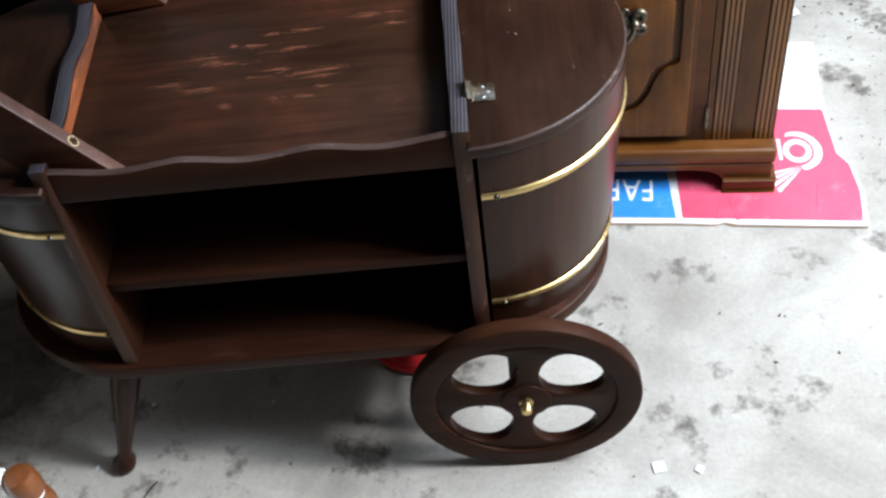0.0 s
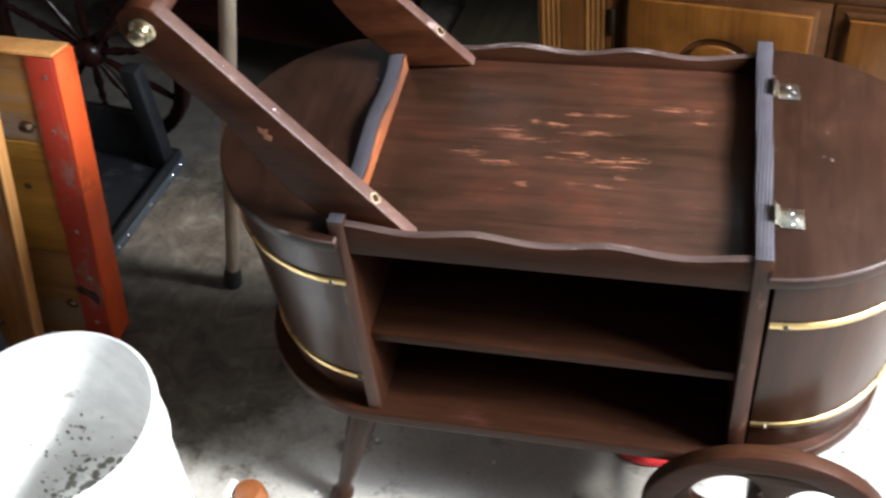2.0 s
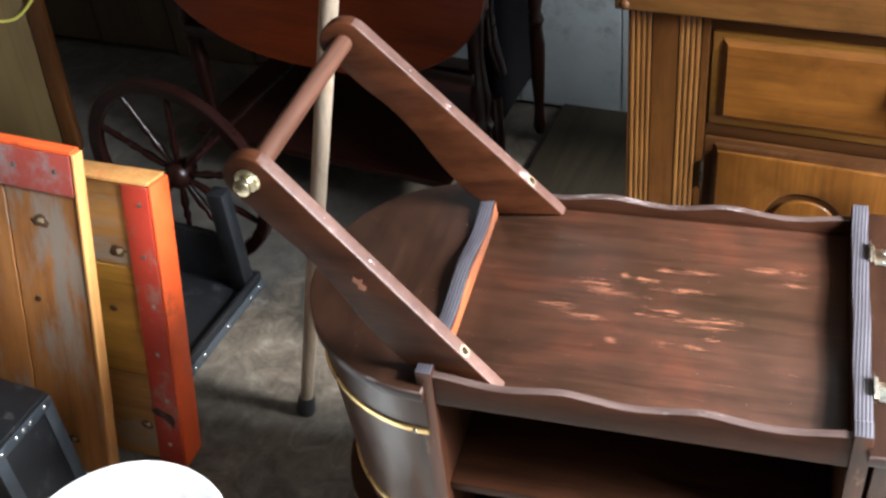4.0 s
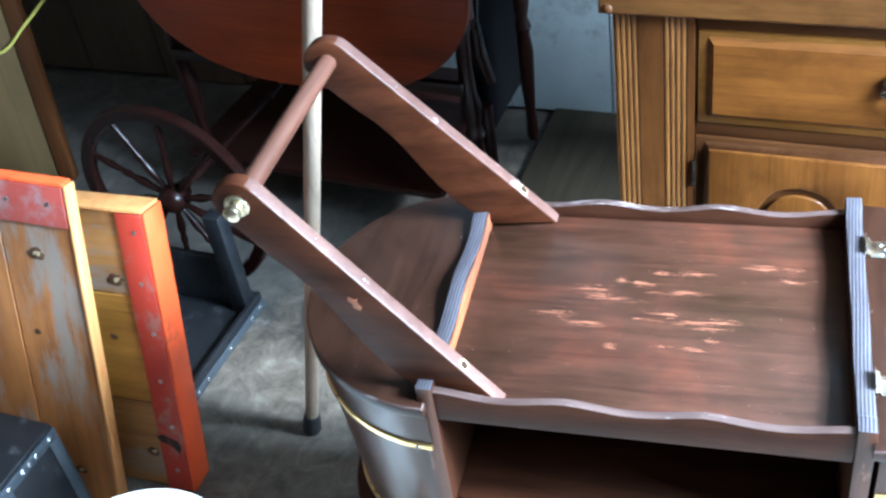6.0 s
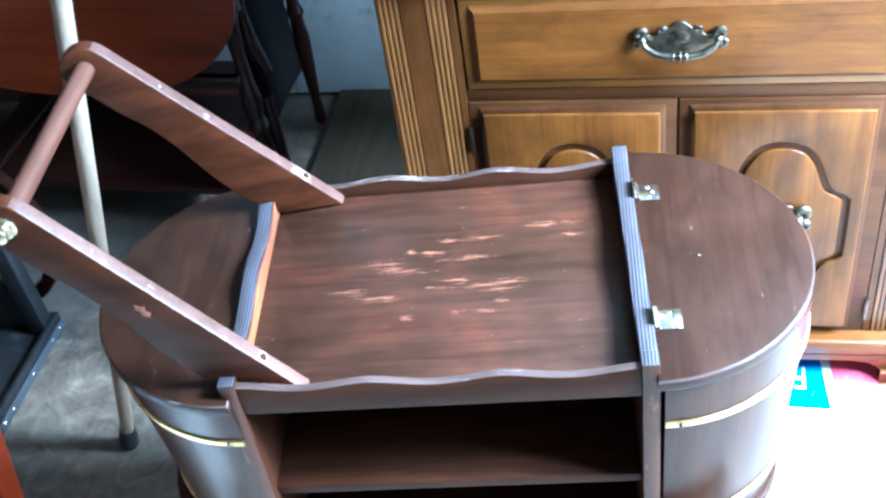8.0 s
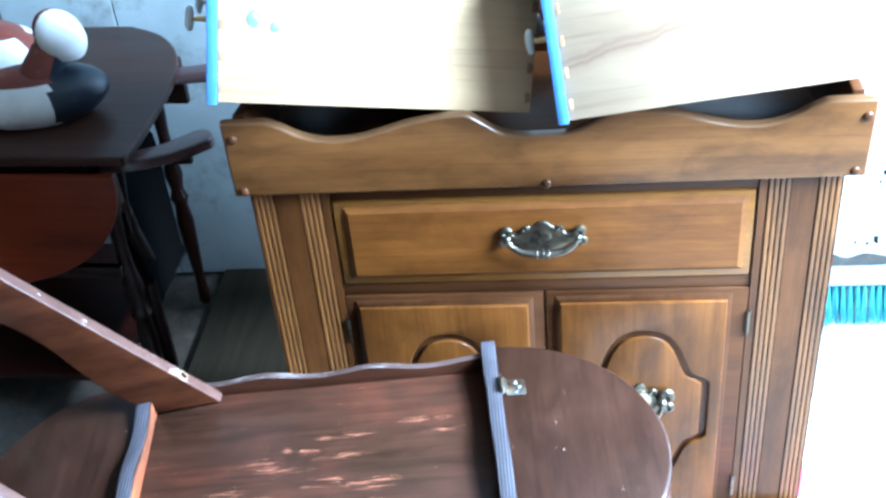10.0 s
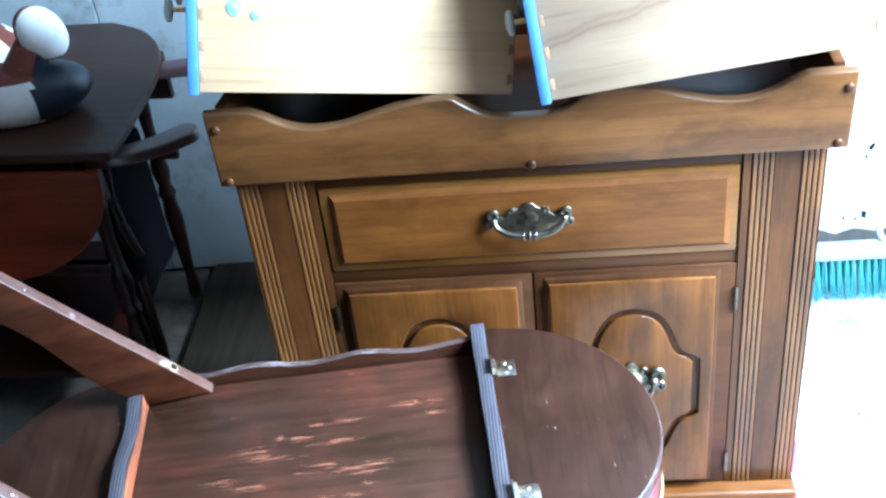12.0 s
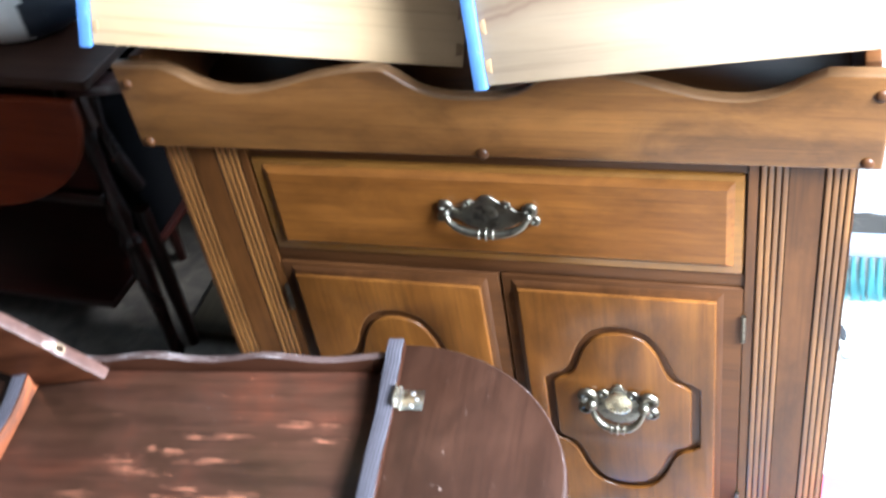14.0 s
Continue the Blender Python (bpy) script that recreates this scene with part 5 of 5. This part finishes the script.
def carton():
    c = thing("flattened_carton", pose(0, 0, 0.001), "flattened cardboard carton printed red, blue and white, lying on concrete", "cardboard")
    front = [(0.30, 1.640), (0.52, 1.636), (0.60, 1.632), (0.615, 1.638), (0.64, 1.630), (0.897, 1.622)]
    sheet = front + [(0.900, 1.66), (0.904, 1.72), (0.893, 1.80), (0.872, 1.835), (0.862, 1.98), (0.868, 2.215), (0.30, 2.23)]
    part("liner", outline([skew(sheet)], 0.004, "xy", 0.002, 0.0005), M_CARD, c, "white printed liner")
    under = [(a + 0.004 if a > 0.8 else a, b - 0.008 if b < 1.7 else b) for a, b in sheet]
    part("flute", outline([skew([(a - 0.004, b + 0.006) for a, b in under])], 0.0015, "xy", -0.0002, 0.0003), M_KRAFT, c, "brown corrugated underside")
    red = [(0.530, 1.648), (0.888, 1.634), (0.892, 1.66), (0.896, 1.72), (0.887, 1.80), (0.866, 1.835), (0.856, 1.975), (0.515, 1.990)]
    part("red_print", outline([skew(red)], 0.0008, "xy", 0.0047, 0.0002), M_CARDRED, c, "pink-red printed field")
    blue = [(0.31, 1.655), (0.517, 1.648), (0.503, 1.80), (0.31, 1.805)]
    part("blue_print", outline([skew(blue)], 0.0008, "xy", 0.0047, 0.0002), M_CARDBLUE, c, "blue printed field")
    glyphs("FAR", 0.086, Matrix.Translation((0.384, 1.782, 0.0054)) @ Matrix.Rotation(math.pi - 0.04, 4, "Z") @ Matrix.Diagonal((0.66, 1, 1, 1)), M_CARD, c, "lettering")
    # a printed emblem: ring, crescent and a fan
    ring = [(0.785 + 0.030 * math.cos(a), 1.842 + 0.036 * math.sin(a)) for a in [i * math.pi / 14 for i in range(28)]]
    hole = [(0.785 + 0.018 * math.cos(a), 1.842 + 0.022 * math.sin(a)) for a in [i * math.pi / 14 for i in range(28)]]
    part("emblem_ring", outline([skew(ring), skew(hole)], 0.0006, "xy", 0.0054, 0.0001), M_CARD, c)
    cres = [(0.785 + 0.052 * math.cos(a), 1.842 + 0.060 * math.sin(a)) for a in [math.radians(d) for d in range(-80, 111, 10)]]
    cres += [(0.778 + 0.042 * math.cos(a), 1.842 + 0.048 * math.sin(a)) for a in [math.radians(d) for d in range(110, -81, -10)]]
    part("emblem_crescent", outline([skew(cres)], 0.0006, "xy", 0.0054, 0.0001), M_CARD, c)
    for x0, x1 in ((0.713, 0.720), (0.727, 0.734), (0.745, 0.752)):
        part("emblem_bar", outline([skew([(x0, 1.815), (x1, 1.815), (x1, 1.880), (x0, 1.880)])], 0.0006, "xy", 0.0054, 0.0001), M_CARD, c)
    for k in range(4):
        a = math.radians(200 + 10 * k)
        p = Vector((0.798, 1.80))
        d = Vector((math.cos(a), math.sin(a)))
        q = Vector((-d.y, d.x))
        quad = [p + d * 0.015, p + d * 0.10 - q * 0.006, p + d * 0.105 + q * 0.005]
        part("emblem_ray", outline([skew([tuple(v) for v in quad])], 0.0006, "xy", 0.0054, 0.0001), M_CARD, c)
    # shallow creases where the card was folded
    for pts in ([(0.600, 1.645), (0.612, 1.70), (0.606, 1.76)], [(0.642, 1.640), (0.630, 1.69), (0.655, 1.75), (0.650, 1.80)], [(0.80, 1.66), (0.815, 1.74)]):
        bm = tube([(a, b, 0.0046) for a, b in skew(pts)], 0.0022, 8)
        for q in bm.verts:
            q.co.z = 0.0046 + (q.co.z - 0.0046) * 0.45
        part("crease", bm, M_CARDRED, c)
    return c


carton()


def red_lid():
    r = part("red_plastic_lid", lathe([(0.0, 0.012), (0.092, 0.012), (0.096, 0.016), (0.104, 0.014), (0.106, 0.006), (0.103, 0.0), (0.0, 0.0)], 40, cap=False), M_REDLID)
    r.location = (-0.01, 1.40, 0.001)
    return tagged(r, "round red plastic lid lying on concrete under the cart", "lid")


red_lid()


# ---- broom head on its back by the wall ----
def broom():
    b = thing("push_broom", pose(0.66, 2.476, 0, 0, 0, 0), "push broom head with teal bristles and grey block, standing by wall", "broom")
    block = part("block", box(0.0, 0.62, 0.014, 0.066, 0.106, 0.134, 0.006, 3), M_GREYP, b)
    part("socket", tube(smooth_line([(0.372, 0.050, 0.130), (0.360, 0.070, 0.150), (0.376, 0.092, 0.160), (0.410, 0.100, 0.156), (0.428, 0.090, 0.138)], 5), 0.009, 10), M_GREYP, block, "curved grey handle bracket")
    random.seed(9)
    bm = bmesh.new()
    for y in (0.020, 0.036, 0.052):
        for i in range(35):
            x = 0.012 + i * 0.0175
            for k in range(9):
                dx, dy = random.uniform(-0.0042, 0.0042), random.uniform(-0.005, 0.005)
                tip = (x + dx * 1.9 + random.uniform(-0.002, 0.002) + 0.008, y + dy * 1.6 - 0.022 + random.uniform(-0.003, 0.003), random.uniform(0.0005, 0.004))
                merge(bm, tube([(x + dx * 0.5, y + dy * 0.4, 0.1055), (x + dx * 1.3 + 0.003, y + dy - 0.006, 0.055), tip], [0.0016, 0.0015, 0.0012], 4, cap=False))
    tagged(part("bristles", bm, M_TEAL, b, "teal plastic bristles", smooth=False), kind="stuff")
    return b


broom()


# ---- far corner and small litter ----
def tan_board():
    t = thing("tan_board", pose(-2.06, 2.20, 0, -9, 0, 20), "tall tan wooden board leaning in the dark corner", "board")
    part("panel", box(-0.60, 0.0, 0.0, 0.020, 0, 1.25, 0.003), M_TAN, t)
    part("edge_trim", box(0.0005, 0.045, -0.008, 0.028, 0, 1.26, 0.004), M_GLAZE_Z, t)
    cord = smooth_line([(-0.35, -0.012, 0.52), (-0.2, -0.014, 0.44), (-0.05, -0.014, 0.40), (0.05, -0.012, 0.47), (0.18, 0.02, 0.58), (0.32, 0.05, 0.66)], 6)
    part("cord", tube(cord, 0.004, 8), M_CORD, t, "loose yellow cord")
    return t


tan_board()

# plank whose colour carries the shade between trolley and cabinet
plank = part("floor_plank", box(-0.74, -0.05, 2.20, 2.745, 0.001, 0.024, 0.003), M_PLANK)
tagged(plank, "plank lying on the floor by the wall, darkened for the shade", "plank")


def wall_chips():
    """Flaked spots low on the white boards that bare the dark wood."""
    random.seed(21)
    for x, z, r in ((1.042, 0.273, 0.012), (1.030, 0.246, 0.007), (1.044, 0.063, 0.014), (0.991, 0.055, 0.006), (1.022, 0.050, 0.006), (1.012, 0.052, 0.004)):
        pts = []
        for k in range(11):
            a = 2 * math.pi * k / 11
            q = r * random.uniform(0.45, 1.15)
            pts.append((x + q * 0.8 * math.cos(a), z + q * 1.2 * math.sin(a)))
        part("bare_patch", outline([pts], 0.0012, "xz", BACK - 0.0006, 0.0002), M_PLANK, wall_back, "flaked bare wood")


wall_chips()


def soil_drift():
    """Dark swept soil and leaf crumbs banked along the foot of the wall."""
    random.seed(17)
    bm = bmesh.new()
    nx, ny = 90, 10
    rows = []
    for i in range(nx + 1):
        x = 0.55 + 1.12 * i / nx
        front = 2.615 + 0.030 * noise.noise(Vector((x * 7, 0, 3))) + 0.014 * noise.noise(Vector((x * 31, 2, 3)))
        rows.append([bm.verts.new((x, front + (2.747 - front) * j / ny, 0.0004 + 0.022 * (j / ny) ** 0.7 * (0.7 + 0.6 * noise.noise(Vector((x * 19, j * 0.6, 1)))))) for j in range(ny + 1)])
    for a, b in zip(rows, rows[1:]):
        for j in range(ny):
            bm.faces.new((a[j], b[j], b[j + 1], a[j + 1]))
    for i in range(170):
        x, y = random.uniform(0.58, 1.64), random.uniform(2.58, 2.73)
        m = Matrix.Translation((x, y, 0.012)) @ Matrix.Rotation(random.uniform(0, 6.28), 4, "Z") @ Matrix.Diagonal((random.uniform(1, 4), 1, 0.5, 1))
        merge(bm, ball(random.uniform(0.001, 0.003), (0, 0, 0), 5), m)
    ob = part("soil_drift", bm, M_SOIL)
    tagged(ob, "dark swept soil with leaf crumbs along the wall foot", "soil", kind="stuff")


soil_drift()


def plastic_scrap():
    """A crumpled bit of clear-white film with a dark torn tab."""
    random.seed(31)
    bm = bmesh.new()
    bmesh.ops.create_grid(bm, x_segments=14, y_segments=12, size=0.5)
    for v in bm.verts:
        x, y = v.co.x, v.co.y
        v.co = Vector((x * 0.085, y * 0.065 + 0.012 * x, 0.002 + 0.014 * abs(noise.noise(Vector((x * 3.5, y * 3.5, 5)))) + 0.006 * abs(noise.noise(Vector((x * 9, y * 9, 2))))))
    s = thing("plastic_scrap", pose(0.745, 2.335, 0, 0, 0, 15), "crumpled white plastic film scrap with dark tab on concrete", "scrap")
    part("film", bm, M_FILM, s)
    tab = [(-0.040, 0.006), (-0.030, 0.0), (-0.023, 0.018), (-0.024, 0.046), (-0.032, 0.052), (-0.040, 0.036)]
    part("dark_tab", outline([tab], 0.0012, "xy", 0.019, 0.0003), M_RUBBER, s, "torn dark tab")


plastic_scrap()


def litter():
    """Leaf bits, grit and paper scraps on the slab."""
    random.seed(11)
    bm = bmesh.new()
    for i in range(420):
        u = random.random()
        if u < 0.45:
            x, y = random.gauss(0.95, 0.10), random.uniform(1.6, 2.6)
        elif u < 0.6:
            x, y = random.uniform(0.8, 1.5), random.gauss(2.33, 0.07)
        else:
            x, y = random.uniform(-1.0, 1.4), random.uniform(0.6, 2.2)
        s = random.uniform(0.0006, 0.0019) * (1.6 if i % 11 == 0 else 1)
        m = Matrix.Translation((x, y, 0.0012)) @ Matrix.Rotation(random.uniform(0, 6.28), 4, "Z") @ Matrix.Diagonal((random.uniform(0.8, 3.0), 1, 0.4, 1))
        merge(bm, ball(s, (0, 0, 0), 5), m)
    ob = part("floor_litter", bm, M_DIRT, None, smooth=False)
    tagged(ob, "dark leaf crumbs and grit scattered on concrete", "debris", kind="stuff")
    for x, y, s, r in ((0.410, 1.113, 0.011, 20), (0.476, 1.110, 0.007, 70), (-0.488, 1.227, 0.0035, 10), (-0.556, 1.095, 0.004, 40), (-0.266, 1.236, 0.003, 0)):
        q = [(-s, -s * 0.8), (s * 0.9, -s), (s, s * 0.7), (-s * 0.7, s)]
        p = part("paper_scrap", outline([q], 0.0008, "xy", 0.0008, 0.0001), M_CARD, None)
        p.matrix_world = pose(x, y, 0, 0, 0, r)
        tagged(p, "small white paper scrap lying on concrete", "paper", "paper scraps on the floor")
    twig = part("twig", tube(smooth_line([(-0.467, 1.012, 0.002), (-0.455, 1.036, 0.003), (-0.448, 1.052, 0.003), (-0.440, 1.068, 0.002)], 4), [0.0006 + 0.0008 * (i / 12) for i in range(13)], 6), M_DIRT, None)
    tagged(twig, "thin dark twig lying on concrete", "twig")


litter()
